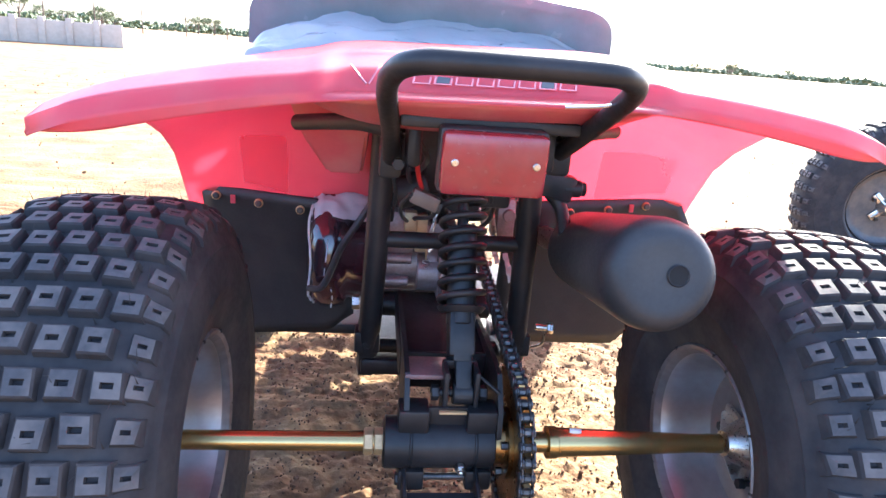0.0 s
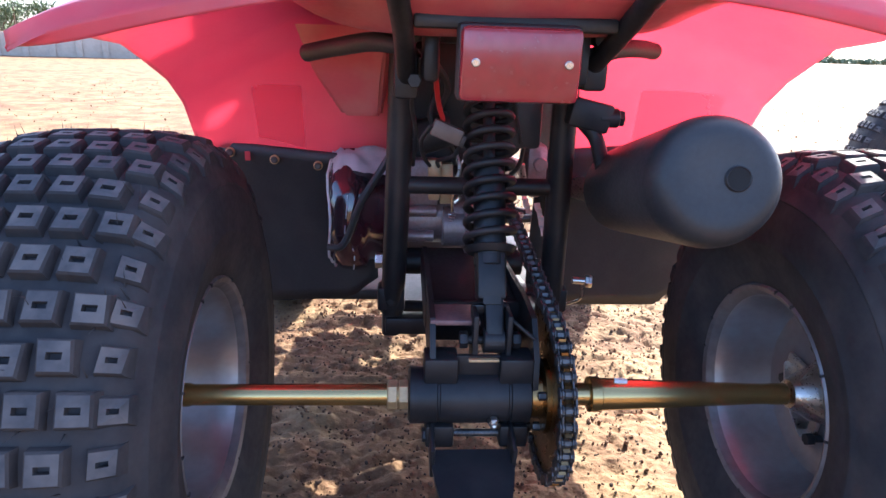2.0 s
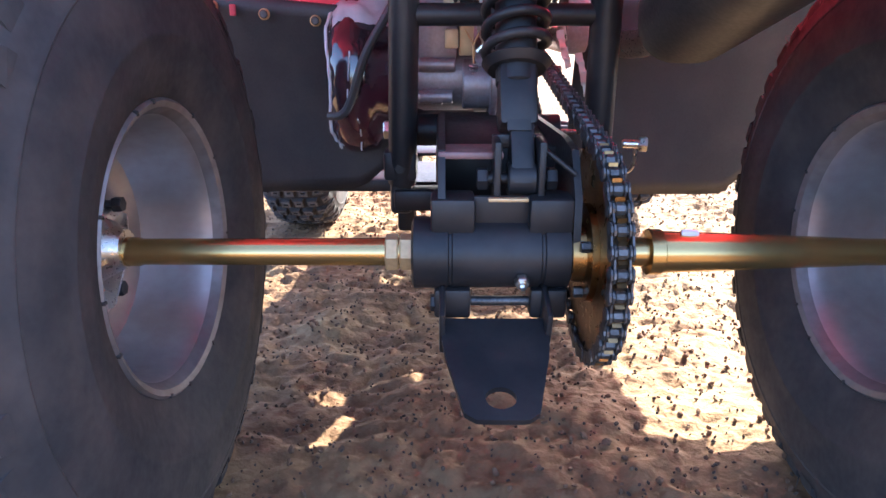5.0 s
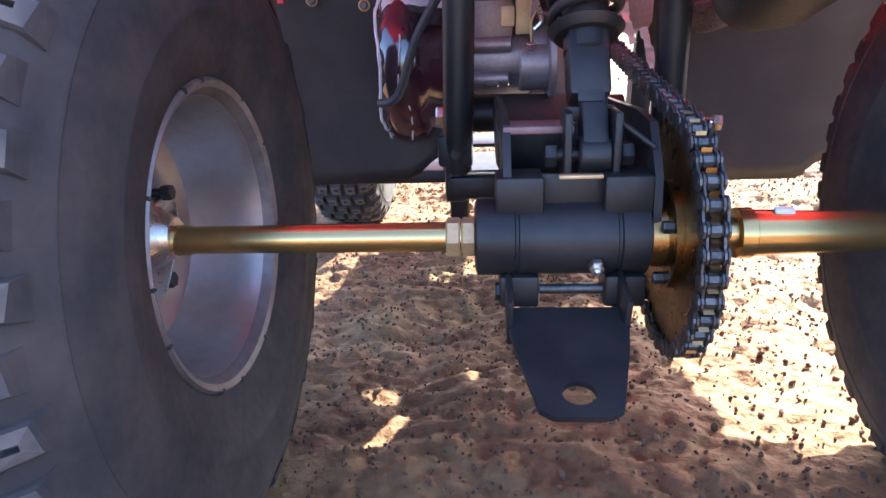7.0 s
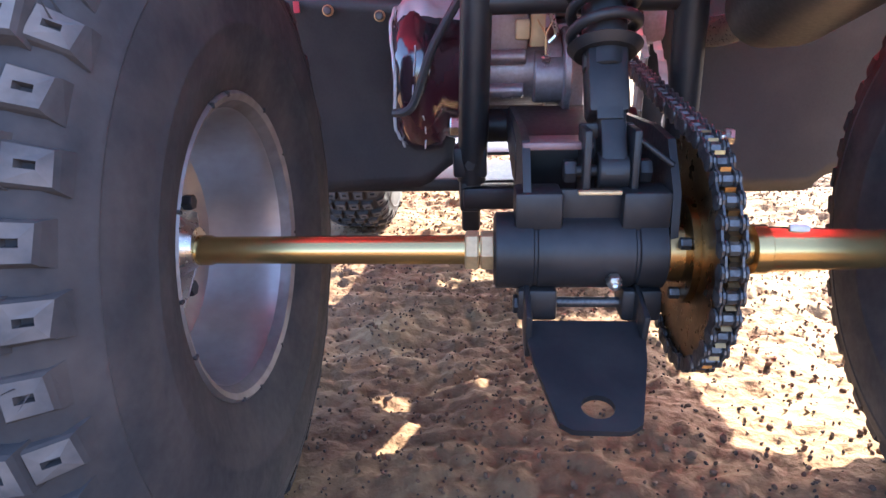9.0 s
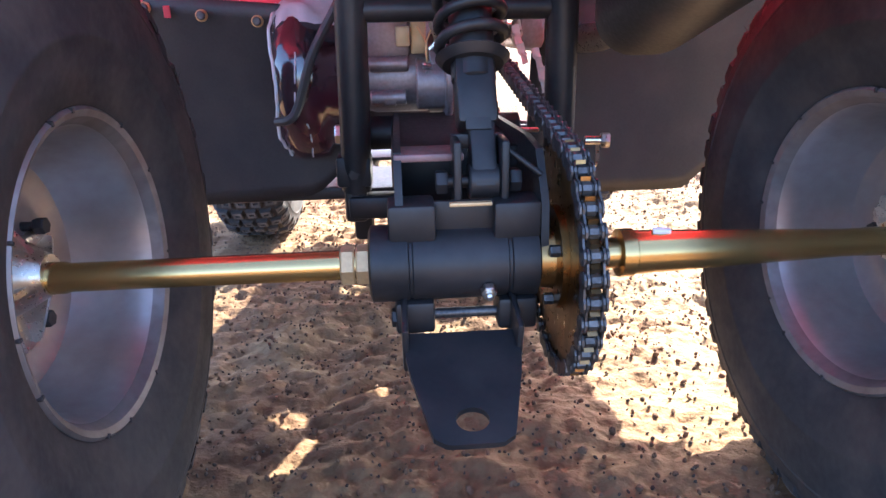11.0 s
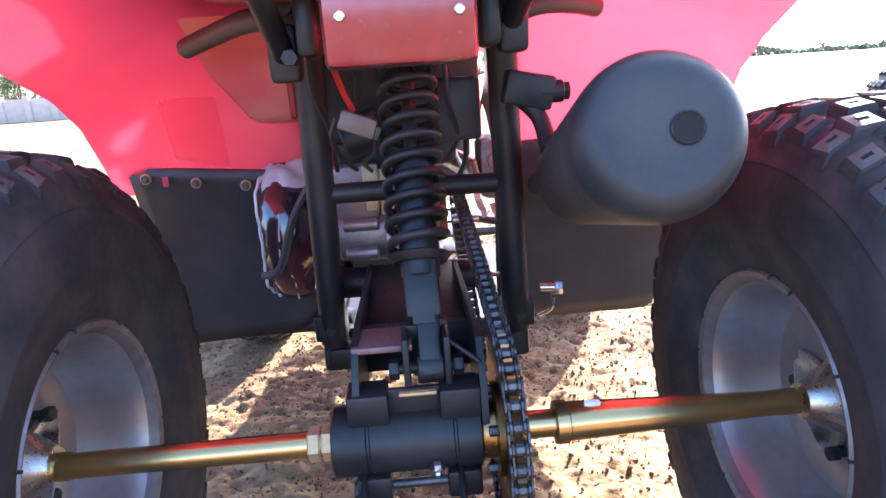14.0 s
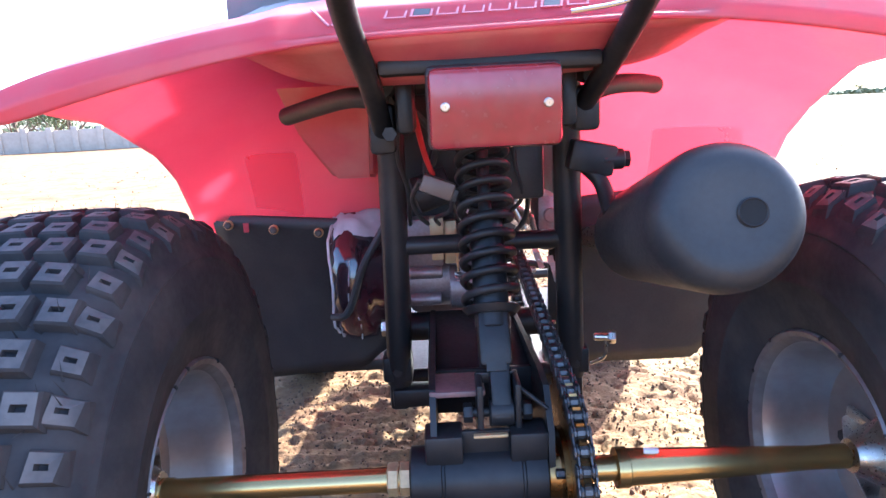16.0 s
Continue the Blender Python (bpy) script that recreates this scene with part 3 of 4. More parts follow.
box(bm, S0 + sd * 0.070 - Vector((0, 0.0165, 0.003)), (0.020, 0.003, 0.046), 0.001, (lean, 0, 0))
part("foot_face", bm, BLACK, foot)
bm = bmesh.new()
box(bm, S0 + sd * 0.020 + Vector((0.003, 0, 0)), (0.020, 0.026, 0.056), 0.003, (lean, 0, 0))
part("blade", bm, BLACK, shock)
bm = bmesh.new()
a_ = sd.orthogonal().normalized()
b_ = sd.cross(a_)
turns, pts = 10.2, []
for i in range(int(turns * 24) + 1):
    f = i / (turns * 24)
    ang = 2 * math.pi * turns * f
    pts.append(S0 + sd * (0.104 + 0.195 * f) + 0.0262 * (math.cos(ang) * a_ + math.sin(ang) * b_))
tube(bm, pts, 0.0046, 8, smooth=False)
part("coil_spring", bm, BLACK, shock, "thick black coil spring", smooth=60)

# sprocket and chain
SX, SR = 0.067, 0.089
bm = bmesh.new()
teeth = 36
ring, hub_r = [], 0.030
for x in (SX - 0.0035, SX + 0.0035):
    o = []
    for i in range(teeth * 2):
        a = math.pi * i / teeth
        r = SR + (0.006 if i % 2 else -0.004)
        o.append(bm.verts.new((x, r * math.sin(a), AX + r * math.cos(a))))
    q = [bm.verts.new((x, hub_r * math.sin(math.pi * i / teeth), AX + hub_r * math.cos(math.pi * i / teeth))) for i in range(teeth * 2)]
    ring.append((o, q))
    for i in range(teeth * 2):
        j = (i + 1) % (teeth * 2)
        bm.faces.new((o[i], o[j], q[j], q[i]))
for k in (0, 1):
    for i in range(teeth * 2):
        j = (i + 1) % (teeth * 2)
        bm.faces.new((ring[0][k][i], ring[0][k][j], ring[1][k][j], ring[1][k][i]))
SPROCKET = mat("amber passivated sprocket steel", (0.36, 0.21, 0.075), 0.30, metal=1.0, other=(0.22, 0.145, 0.07), big=14, fine=120, bump=0.05, depth=0.0003,
               dust=(0.06, 0.05, 0.04), dust_amount=0.55)
sprocket = part("sprocket", bm, SPROCKET, quad, "amber plated rear sprocket", smooth=20)
bm = bmesh.new()
lathe(bm, [(SX - 0.026, 0.020), (SX - 0.025, 0.024), (SX - 0.010, 0.026), (SX - 0.009, 0.042), (SX - 0.0036, 0.042), (SX + 0.0036, 0.040), (SX + 0.010, 0.040), (SX + 0.011, 0.022), (SX + 0.020, 0.020)], 36, pose(0, 0, AX))
part("sprocket_hub", bm, SPROCKET, sprocket)
for i in range(4):
    a = 2 * math.pi * (i + 0.3) / 4
    bm = bmesh.new()
    hexnut(bm, (SX - 0.017, 0.034 * math.sin(a), AX + 0.034 * math.cos(a)), (1, 0, 0), 0.0048, 0.008)
    part("sprocket_bolt", bm, CHAINM, sprocket, "dark bolt", smooth=0)

FRONT = Vector((0, 0.44, 0.375))
FR = 0.030
pitch = 0.0159


def chain_line():
    """The closed loop of the chain: rear sprocket, upper run, front sprocket, lower run."""
    c0, c1 = Vector((0, 0, AX)), FRONT
    d = c1 - c0
    base = math.atan2(d.z, d.y)
    off = math.acos((SR - FR) / d.length)
    pts = []
    for i in range(60):
        a = base + off + (2 * math.pi - 2 * off) * i / 59
        pts.append(Vector((SX, c0.y + SR * math.cos(a), c0.z + SR * math.sin(a))))
    for i in range(20):
        a = base - off + 2 * off * i / 19
        pts.append(Vector((SX, c1.y + FR * math.cos(a), c1.z + FR * math.sin(a))))
    return pts + [pts[0]]


line = chain_line()
total = sum((b - a).length for a, b in zip(line, line[1:]))
count = int(total / pitch) // 2 * 2
stepc = total / count


def on_line(s):
    for a, b in zip(line, line[1:]):
        h = (b - a).length
        if s <= h:
            return a + (b - a) * (s / h)
        s -= h
    return line[-1]


def link_mesh(half):
    bm = bmesh.new()
    for sx in (-1, 1):
        for yy in (0, stepc):
            m = Matrix.Translation((sx * half - 0.0008, yy, 0))
            lathe(bm, [(0, 0.0066), (0.0016, 0.0066)], 10, m)
        box(bm, (sx * half, stepc / 2, 0), (0.0016, stepc, 0.0088), 0)
    for yy in (0, stepc):
        rod(bm, (-half - 0.001, yy, 0), (half + 0.001, yy, 0), 0.0042, n=8, bev=0.0004)
    me = bpy.data.meshes.new("link")
    bm.to_mesh(me)
    bm.free()
    me.materials.append(CHAINM)
    return me


bm = bmesh.new()
for k in range(count):
    p = on_line(k * stepc)
    rod(bm, p - Vector((0.0035, 0, 0)), p + Vector((0.0035, 0, 0)), 0.0052, n=8, bev=0.0004)
chain = part("drive_chain", bm, CHAINM, quad, "oily roller chain over the rear sprocket")
outer_l, inner_l = link_mesh(0.0078), link_mesh(0.0055)
for k in range(count):
    p, q = on_line(k * stepc), on_line((k + 1) % count * stepc)
    ang = math.degrees(math.atan2(q.z - p.z, q.y - p.y))
    share("link", outer_l if k % 2 else inner_l, chain, matrix=pose(*p, ang, 0, 0))


# ---- frame ----
bm = bmesh.new()
for sx, x in ((-1, -0.101), (1, 0.110)):
    tube(bm, [(x * 1.07, 0.222, 0.262), (x * 1.04, 0.212, 0.33), (x, 0.200, 0.46), (x * 0.97, 0.190, 0.58), (x * 0.95, 0.175, 0.642)], 0.0165, 14)
    tube(bm, [(x * 0.92, 0.02, 0.632), (x * 0.95, 0.15, 0.648), (x * 0.98, 0.28, 0.66), (x, 0.55, 0.655), (x, 0.85, 0.62)], 0.0135, 12)
    tube(bm, [(x * 1.05, 0.245, 0.275), (x * 1.1, 0.30, 0.225), (x * 1.1, 0.60, 0.20), (x, 1.05, 0.24)], 0.0135, 12)
    box(bm, (x * 1.09, 0.25, 0.30), (0.010, 0.075, 0.09), 0.004)
    box(bm, (x * 1.08, 0.226, 0.250), (0.026, 0.024, 0.052), 0.006, (-8, 0, 0))
    box(bm, (x * 1.12, 0.40, 0.190), (0.026, 0.05, 0.085), 0.006)
    box(bm, (x * 1.08, 0.2225, 0.284), (0.038, 0.034, 0.034), 0.004)
box(bm, (-0.082, 0.224, 0.242), (0.072, 0.030, 0.026), 0.005)
rod(bm, (-0.102, 0.203, 0.447), (0.110, 0.203, 0.447), 0.0115, n=20)
rod(bm, (-0.11, 0.32, 0.225), (0.11, 0.32, 0.225), 0.0125, n=16)
rod(bm, (-0.10, 0.12, 0.635), (0.10, 0.12, 0.635), 0.012, n=16)
frame_part = part("chassis_frame", bm, BLACK, quad, "black tubular steel chassis")
for x in (-0.135, 0.120):
    bm = bmesh.new()
    hexnut(bm, (x, 0.30, AX + 0.052), (1, 0, 0), 0.012, 0.012)
    part("pivot_nut", bm, STEEL, frame_part, smooth=0)
for x in (-0.109, 0.119):
    bm = bmesh.new()
    hexnut(bm, (x, 0.207, 0.282), (0, -1, 0), 0.0065, 0.005)
    part("bracket_bolt", bm, BLACK, frame_part, smooth=0)
# bracket and lug for the muffler hanger
bm = bmesh.new()
box(bm, (0.125, 0.145, 0.548), (0.05, 0.026, 0.034), 0.004, (0, 12, 0))
rod(bm, (0.135, 0.143, 0.545), (0.160, 0.143, 0.545), 0.0115, n=16)
tube(bm, [(0.118, 0.145, 0.54), (0.135, 0.14, 0.52), (0.140, 0.12, 0.49)], 0.009, 10)
hexnut(bm, (0.158, 0.143, 0.545), (1, 0, 0), 0.010, 0.008)
part("muffler_hanger", bm, BLACK, frame_part, "black bolted muffler hanger")
bm = bmesh.new()
hexnut(bm, (0.168, 0.232, 0.305), (1, -0.2, 0), 0.009, 0.010)
rod(bm, (0.150, 0.236, 0.305), (0.170, 0.232, 0.305), 0.005)
tube(bm, [(0.166, 0.236, 0.300), (0.166, 0.24, 0.275), (0.150, 0.25, 0.262)], 0.0022, 8)
part("footrest_bolt", bm, STEEL, frame_part, "loose zinc bolt end")

# grab bar
bm = bmesh.new()
tube(bm, [(-0.092, 0.030, 0.588), (-0.096, -0.030, 0.630), (-0.102, -0.100, 0.668), (-0.098, -0.155, 0.687), (-0.082, -0.184, 0.6955), (-0.045, -0.192, 0.6975), (0.045, -0.192, 0.6975),
          (0.073, -0.184, 0.695), (0.090, -0.158, 0.686), (0.097, -0.115, 0.670), (0.096, -0.030, 0.634), (0.090, 0.030, 0.605)], 0.0094, 16, 8)
grab = part("grab_bar", bm, BLACK, quad, "black bent tube grab bar", smooth=60)
bm = bmesh.new()
tube(bm, [(-0.092, 0.040, 0.618), (-0.125, 0.065, 0.622), (-0.165, 0.105, 0.616), (-0.205, 0.145, 0.608)], 0.0096, 12)
part("rubber_end", bm, PLASTIC, grab, "black rubber covered tube end")
bm = bmesh.new()
tube(bm, [(0.088, 0.045, 0.612), (0.125, 0.07, 0.622), (0.165, 0.11, 0.624), (0.192, 0.14, 0.622)], 0.0094, 12)
part("rubber_end", bm, PLASTIC, grab, "black rubber covered tube end")
bm = bmesh.new()
box(bm, (-0.093, 0.035, 0.592), (0.024, 0.03, 0.045), 0.005)
part("clamp", bm, BLACK, grab)
bm = bmesh.new()
box(bm, (0.092, 0.035, 0.602), (0.024, 0.03, 0.04), 0.005)
part("clamp", bm, BLACK, grab)
bm = bmesh.new()
hexnut(bm, (-0.085, 0.010, 0.588), (0, -1, 0), 0.007, 0.006)
part("clamp_nut", bm, BLACK, grab, smooth=0)
bm = bmesh.new()
tube(bm, [(0.098, -0.118, 0.674), (0.080, -0.114, 0.669), (0.050, -0.110, 0.666)], 0.0015, 8, 4)
part("tie_end", bm, STEEL, grab, "thin pale tie on the grab bar")

# tail lamp
bm = bmesh.new()
box(bm, (0.0, 0.00, 0.640), (0.175, 0.10, 0.012), 0.003)
bracket = part("lamp_bracket", bm, BLACK, quad, "black steel tail lamp bracket")
for c2, s2, n2 in (((0.0, -0.030, 0.612), (0.070, 0.030, 0.052), "stem"), ((-0.070, 0.020, 0.612), (0.016, 0.05, 0.050), "ear"), ((0.070, 0.020, 0.612), (0.016, 0.05, 0.050), "ear")):
    bm = bmesh.new()
    box(bm, c2, s2, 0.006)
    part(n2, bm, BLACK, bracket)
lamp = empty("tail_lamp", quad, pose(0.001, -0.060, 0.607, 4, 0, 0))
tagged(lamp, "dusty red rectangular tail lamp")
bm = bmesh.new()
box(bm, (0, 0.006, 0), (0.104, 0.022, 0.064), 0.005)
part("housing", bm, PLASTIC, lamp)
bm = bmesh.new()
box(bm, (0, -0.009, 0), (0.100, 0.018, 0.060), 0.0055)
part("lens", bm, LENS, lamp, "dusty dark red lens")
for x in (-0.038, 0.0385):
    bm = bmesh.new()
    rod(bm, (x, -0.016, 0.002), (x, -0.0205, 0.002), 0.0036, n=14, bev=0.0008)
    part("screw", bm, STEEL, lamp, "bright screw head")

# rear fender: one moulded shell over both wheels
IN = [(0.0, -0.080, 0.661), (0.10, -0.079, 0.670), (0.2, -0.066, 0.684), (0.32, -0.02, 0.699), (0.45, 0.06, 0.709), (0.60, 0.18, 0.708), (0.74, 0.30, 0.691), (0.82, 0.350, 0.655),
      (0.90, 0.380, 0.57), (1.0, 0.392, 0.448)]
OUT = [(0.0, -0.060, 0.606), (0.10, -0.062, 0.622), (0.2, -0.052, 0.640), (0.32, -0.01, 0.650), (0.45, 0.06, 0.646), (0.60, 0.16, 0.626), (0.74, 0.265, 0.580), (0.82, 0.318, 0.543),
       (0.90, 0.352, 0.500), (1.0, 0.392, 0.446)]


def fender_point(x, v):
    yi, zi = along(IN, v)
    yo, zo = along(OUT, v)
    a = abs(x)
    f = min(1, max(0, (a - 0.11) / 0.31)) ** 1.5
    q = max(0, (a - 0.33) / 0.09) ** 2
    tip = q * (0.010 * ease(v / 0.12) * (1 - ease((v - 0.45) / 0.2)) - 0.012 * (1 - ease(v / 0.12)))
    yi, yo = yi + 0.022 * q * (1 - ease(v / 0.3)), yo + 0.022 * q * (1 - ease(v / 0.3))
    scoop = (1 - ease((a - 0.140) / 0.028)) * ease((v - 0.03) / 0.05) * (1 - ease((v - 0.28) / 0.12))
    yi += 0.016 * scoop
    return Vector((x + 0.016 * ease((v - 0.5) / 0.3), yi + (yo - yi) * f, zi + (zo - zi) * f - tip + 0.024 * x + 0.003 * (1 - ease((a - 0.15) / 0.03)) * ease((v - 0.1) / 0.15) * (1 - ease((v - 0.5) / 0.2))))


bm = bmesh.new()
XS = [-0.42 + 0.84 * i / 140 for i in range(141)]
VS = [i / 50 for i in range(51)]
vs = [[bm.verts.new(fender_point(x, v)) for x in XS] for v in VS]
for j in range(50):
    for i in range(140):
        xm = (XS[i] + XS[i + 1]) / 2
        if VS[j] > 0.52 and -0.092 < xm < 0.118:
            continue
        bm.faces.new((vs[j][i], vs[j][i + 1], vs[j + 1][i + 1], vs[j + 1][i]))
bmesh.ops.delete(bm, geom=[v for v in bm.verts if not v.link_faces], context="VERTS")
fender = part("rear_fender", bm, RED, quad, "glossy red moulded rear fender", smooth=50)
so = fender.modifiers.new("thickness", "SOLIDIFY")
so.thickness, so.offset = 0.004, -1
# lower tail cowl: the chamfer below the lip
bm = bmesh.new()
rows = []
for k in range(7):
    f = k / 6
    rows.append([(x, -0.076 + 0.050 * f + 0.07 * (abs(x) / 0.2) ** 2.2 * (0.3 + 0.7 * f), 0.661 - 0.032 * f * (1 - 0.6 * (abs(x) / 0.2) ** 4) - 0.010 * (abs(x) / 0.2) ** 2 * (1 - f) + 0.012 * (abs(x) / 0.2) ** 4 + 0.024 * x) for x in (-0.2 + 0.4 * i / 40 for i in range(41))])
rows.append([(x, y + 0.09, z + 0.004) for x, y, z in rows[-1]])
grid(bm, rows)
cowl = part("tail_cowl", bm, RED_DOUBLE, fender, "red lower lip of the tail", smooth=50)
so = cowl.modifiers.new("thickness", "SOLIDIFY")
so.thickness, so.offset = 0.004, 1
# moulded pocket beside the chassis tube
bm = bmesh.new()
ring_lo = [(-0.205, 0.20, 0.585), (-0.120, 0.20, 0.585), (-0.120, 0.345, 0.56), (-0.205, 0.345, 0.56)]
ring_hi = [(-0.225, 0.19, 0.64), (-0.112, 0.19, 0.64), (-0.112, 0.365, 0.64), (-0.225, 0.365, 0.64)]
tip = [(-0.174, 0.24, 0.530), (-0.126, 0.24, 0.530), (-0.126, 0.32, 0.522), (-0.174, 0.32, 0.522)]
lv = [[bm.verts.new(p) for p in r] for r in (ring_hi, ring_lo, tip)]
for a, b in zip(lv, lv[1:]):
    for i in range(4):
        j = (i + 1) % 4
        bm.faces.new((a[i], a[j], b[j], b[i]))
bm.faces.new(lv[-1])
bmesh.ops.bevel(bm, geom=list(bm.edges), offset=0.004, segments=2, affect="EDGES")
part("moulded_pocket", bm, RED_DOUBLE, fender, "red moulded pocket under the fender")
bm = bmesh.new()
rod(bm, (-0.155, 0.244, 0.545), (-0.155, 0.234, 0.541), 0.0055, n=12)
part("pocket_screw", bm, BLACK, fender, "dark screw in the pocket")
# thin patches added to draw shadow-dark rectangles on the translucent plastic
for x0, x1, top0, top1, deep in ((-0.330, -0.262, 0.847, 0.877, 0.100), (0.250, 0.368, 0.887, 0.845, 0.090)):
    bm = bmesh.new()
    grid(bm, [[fender_point(x0 + (x1 - x0) * i / 10, top0 + (top1 - top0) * i / 10 + deep * k / 8) + Vector((0, -0.0042, -0.001)) for i in range(11)] for k in range(9)])
    part("shadow_patch", bm, RED_PATCH, fender, smooth=50)
# sticker: unreadable lettering as plain bars; then a thin pale V
for i in range(8):
    x = -0.070 + i * 0.0195
    p, q = fender_point(x, 0.14), fender_point(x, 0.22)
    up = (q - p).normalized()
    t = math.degrees(math.atan2(up.z, up.y))
    m = Matrix.Translation(p + up * 0.004 + Vector((0, -up.z, up.y)) * 0.0012) @ pose(0, 0, 0, t, 0, 0)
    bm = bmesh.new()
    for cx, cy, w2, h2 in ((0, 0.0052, 0.0165, 0.0014), (0, -0.0052, 0.0165, 0.0014), (-0.0074, 0, 0.0016, 0.0104), (0.0074, 0, 0.0016, 0.0104)):
        plate(bm, [(cx - w2 / 2 + 0.2 * (cy - h2 / 2), cy - h2 / 2), (cx + w2 / 2 + 0.2 * (cy - h2 / 2), cy - h2 / 2), (cx + w2 / 2 + 0.2 * (cy + h2 / 2), cy + h2 / 2), (cx - w2 / 2 + 0.2 * (cy + h2 / 2), cy + h2 / 2)], 0.0005, m)
    part("sticker_bar", bm, PINK, fender, "faded pale outlined sticker bar", smooth=0)
    if i in (1, 6):
        bm = bmesh.new()
        plate(bm, [(-0.0068, -0.0040), (0.0052, -0.0040), (0.0068, 0.0040), (-0.0052, 0.0040)], 0.0005, m)
        part("sticker_bar", bm, NAVY, fender, "dark blue sticker bar", smooth=0)
bm = bmesh.new()
for x0, x1 in ((-0.135, -0.120), (-0.108, -0.118)):
    tube(bm, [fender_point(x0 + (x1 - x0) * k / 6, 0.22 - 0.10 * k / 6) + Vector((0, -0.001, 0.0010)) for k in range(7)], 0.0010, 6, 2)
part("pale_v_mark", bm, PINK, fender, "thin white V mark on the tail")

# heel guards with their bolts
for sx in (-1, 1):
    bm = bmesh.new()
    inner = 0.135 if sx < 0 else 0.120
    # The right guard's hidden outer end is widened to shade the sand.
    xs = [inner + ((0.38 if sx < 0 else 0.445) - inner) * i / 14 for i in range(15)]
    rows = []
    for k in range(15):
        f = k / 14
        row = []
        for x in xs:
            u = max(0, (x - 0.155) / 0.225)
            low = 0.195 + 0.030 * max(0, (min(u, 1) - 0.85) / 0.15) ** 2 + (0.012 * (1 - u) + 0.034 * min(1, max(0, (0.178 - x) / 0.040)) if sx < 0 else 0)
            topz = (0.474 - 0.020 * (1 - u) if sx < 0 else 0.492 - 0.020 * (1 - u)) - 0.012 * max(0, (min(u, 1.1) - 0.93) / 0.07) ** 2
            row.append((sx * (x + (0.045 * (1 - f) * max(0, (x - 0.2) / 0.18) if sx > 0 else 0)), 0.374 + 0.040 * f + 0.014 * math.sin(math.pi * f), topz + (low - topz) * f))
        rows.append(row)
    grid(bm, rows)
    guard = part("heel_guard", bm, PLASTIC, quad, "black plastic heel guard bolted to the fender", smooth=60)
    so = guard.modifiers.new("thickness", "SOLIDIFY")
    so.thickness, so.offset = 0.005, 0
    for x, z in ((0.358, 0.457), (0.292, 0.447), (0.226, 0.439)):
        bm = bmesh.new()
        z += 0.018 if sx > 0 else 0
        rod(bm, (sx * x, 0.375, z), (sx * x, 0.369, z), 0.0072)
        part("washer", bm, NUT, guard, "pale zinc washer", smooth=30)
        bm = bmesh.new()
        rod(bm, (sx * x, 0.370, z), (sx * x, 0.366, z), 0.0056, n=12)
        part("bolt", bm, CHAINM, guard, "dark bolt head", smooth=30)
    bm = bmesh.new()
    box(bm, (sx * 0.332, 0.3705, 0.452 + (0.018 if sx > 0 else 0)), (0.008, 0.003, 0.014), 0.001)
    part("tab", bm, RED, guard, "red plastic tab", smooth=0)
    # footboard, out of view, widened to keep sun off the sand
    bm = bmesh.new()
    box(bm, (sx * 0.245, 0.61, 0.205), (0.25, 0.38, 0.02), 0.006)
    part("footboard", bm, PLASTIC, quad, "black plastic footboard, unseen, shading the sand")

# muffler
M0, M1 = Vector((0.150, -0.142, 0.527)), Vector((0.205, 0.29, 0.425))
md = (M1 - M0)
mm = Matrix.Translation(M0) @ md.normalized().to_track_quat("X", "Z").to_matrix().to_4x4()
L_ = md.length
bm = bmesh.new()
lathe(bm, [(-0.001, 0.028), (-0.002, 0.036), (0.0, 0.0425), (0.004, 0.0470), (0.010, 0.0505), (0.018, 0.0530), (0.027, 0.0540), (L_ * 0.72, 0.0540), (L_ * 0.88, 0.042), (L_, 0.022)], 56, mm)
muffler = part("muffler", bm, MUFFLER, quad, "matt charcoal muffler with a small outlet", smooth=60)
bm = bmesh.new()
off = Matrix.Translation(Vector((0.0125, 0, 0.002)))
lathe(bm, [(0.004, 0.0082), (-0.0035, 0.0082), (-0.0045, 0.0092), (-0.0035, 0.0102), (0.004, 0.0104)], 28, off @ mm, cap=False)
part("outlet", bm, BLACK, muffler, "black outlet pipe")
# Black disc across the outlet stands in for the shade inside.
bm = bmesh.new()
lathe(bm, [(-0.0038, 0.0086), (-0.0036, 0.0001)], 28, off @ mm, cap=False)
part("outlet_dark_disc", bm, mat("outlet darkness", (0.01, 0.01, 0.01), 0.9, big=20), muffler)
bm = bmesh.new()
tube(bm, [M1, (0.19, 0.38, 0.41), (0.12, 0.52, 0.41), (0.05, 0.62, 0.44)], 0.018, 14)
part("header_pipe", bm, STEEL, muffler, "bare steel exhaust pipe")

# engine
bm = bmesh.new()
box(bm, (-0.055, 0.40, 0.385), (0.085, 0.16, 0.11), 0.012)
engine = part("engine", bm, CASTING, quad, "dusty cast aluminium engine block")
bm = bmesh.new()
box(bm, (-0.030, 0.50, 0.365), (0.140, 0.26, 0.13), 0.02)
part("crankcase", bm, CASTING, engine)
for n2, a2, b2_, r2 in (("gear_housing", (-0.100, 0.335, 0.372), (-0.022, 0.335, 0.372), 0.040), ("bearing_boss", (-0.021, 0.325, 0.375), (-0.004, 0.325, 0.375), 0.046),
                       ("stub_shaft", (-0.090, 0.290, 0.390), (-0.045, 0.290, 0.390), 0.0085), ("drain_boss", (-0.075, 0.292, 0.350), (-0.060, 0.292, 0.350), 0.008)):
    bm = bmesh.new()
    rod(bm, a2, b2_, r2, n=32)
    part(n2, bm, CASTING, engine)
bm = bmesh.new()
box(bm, (-0.070, 0.308, 0.430), (0.055, 0.03, 0.07), 0.006)
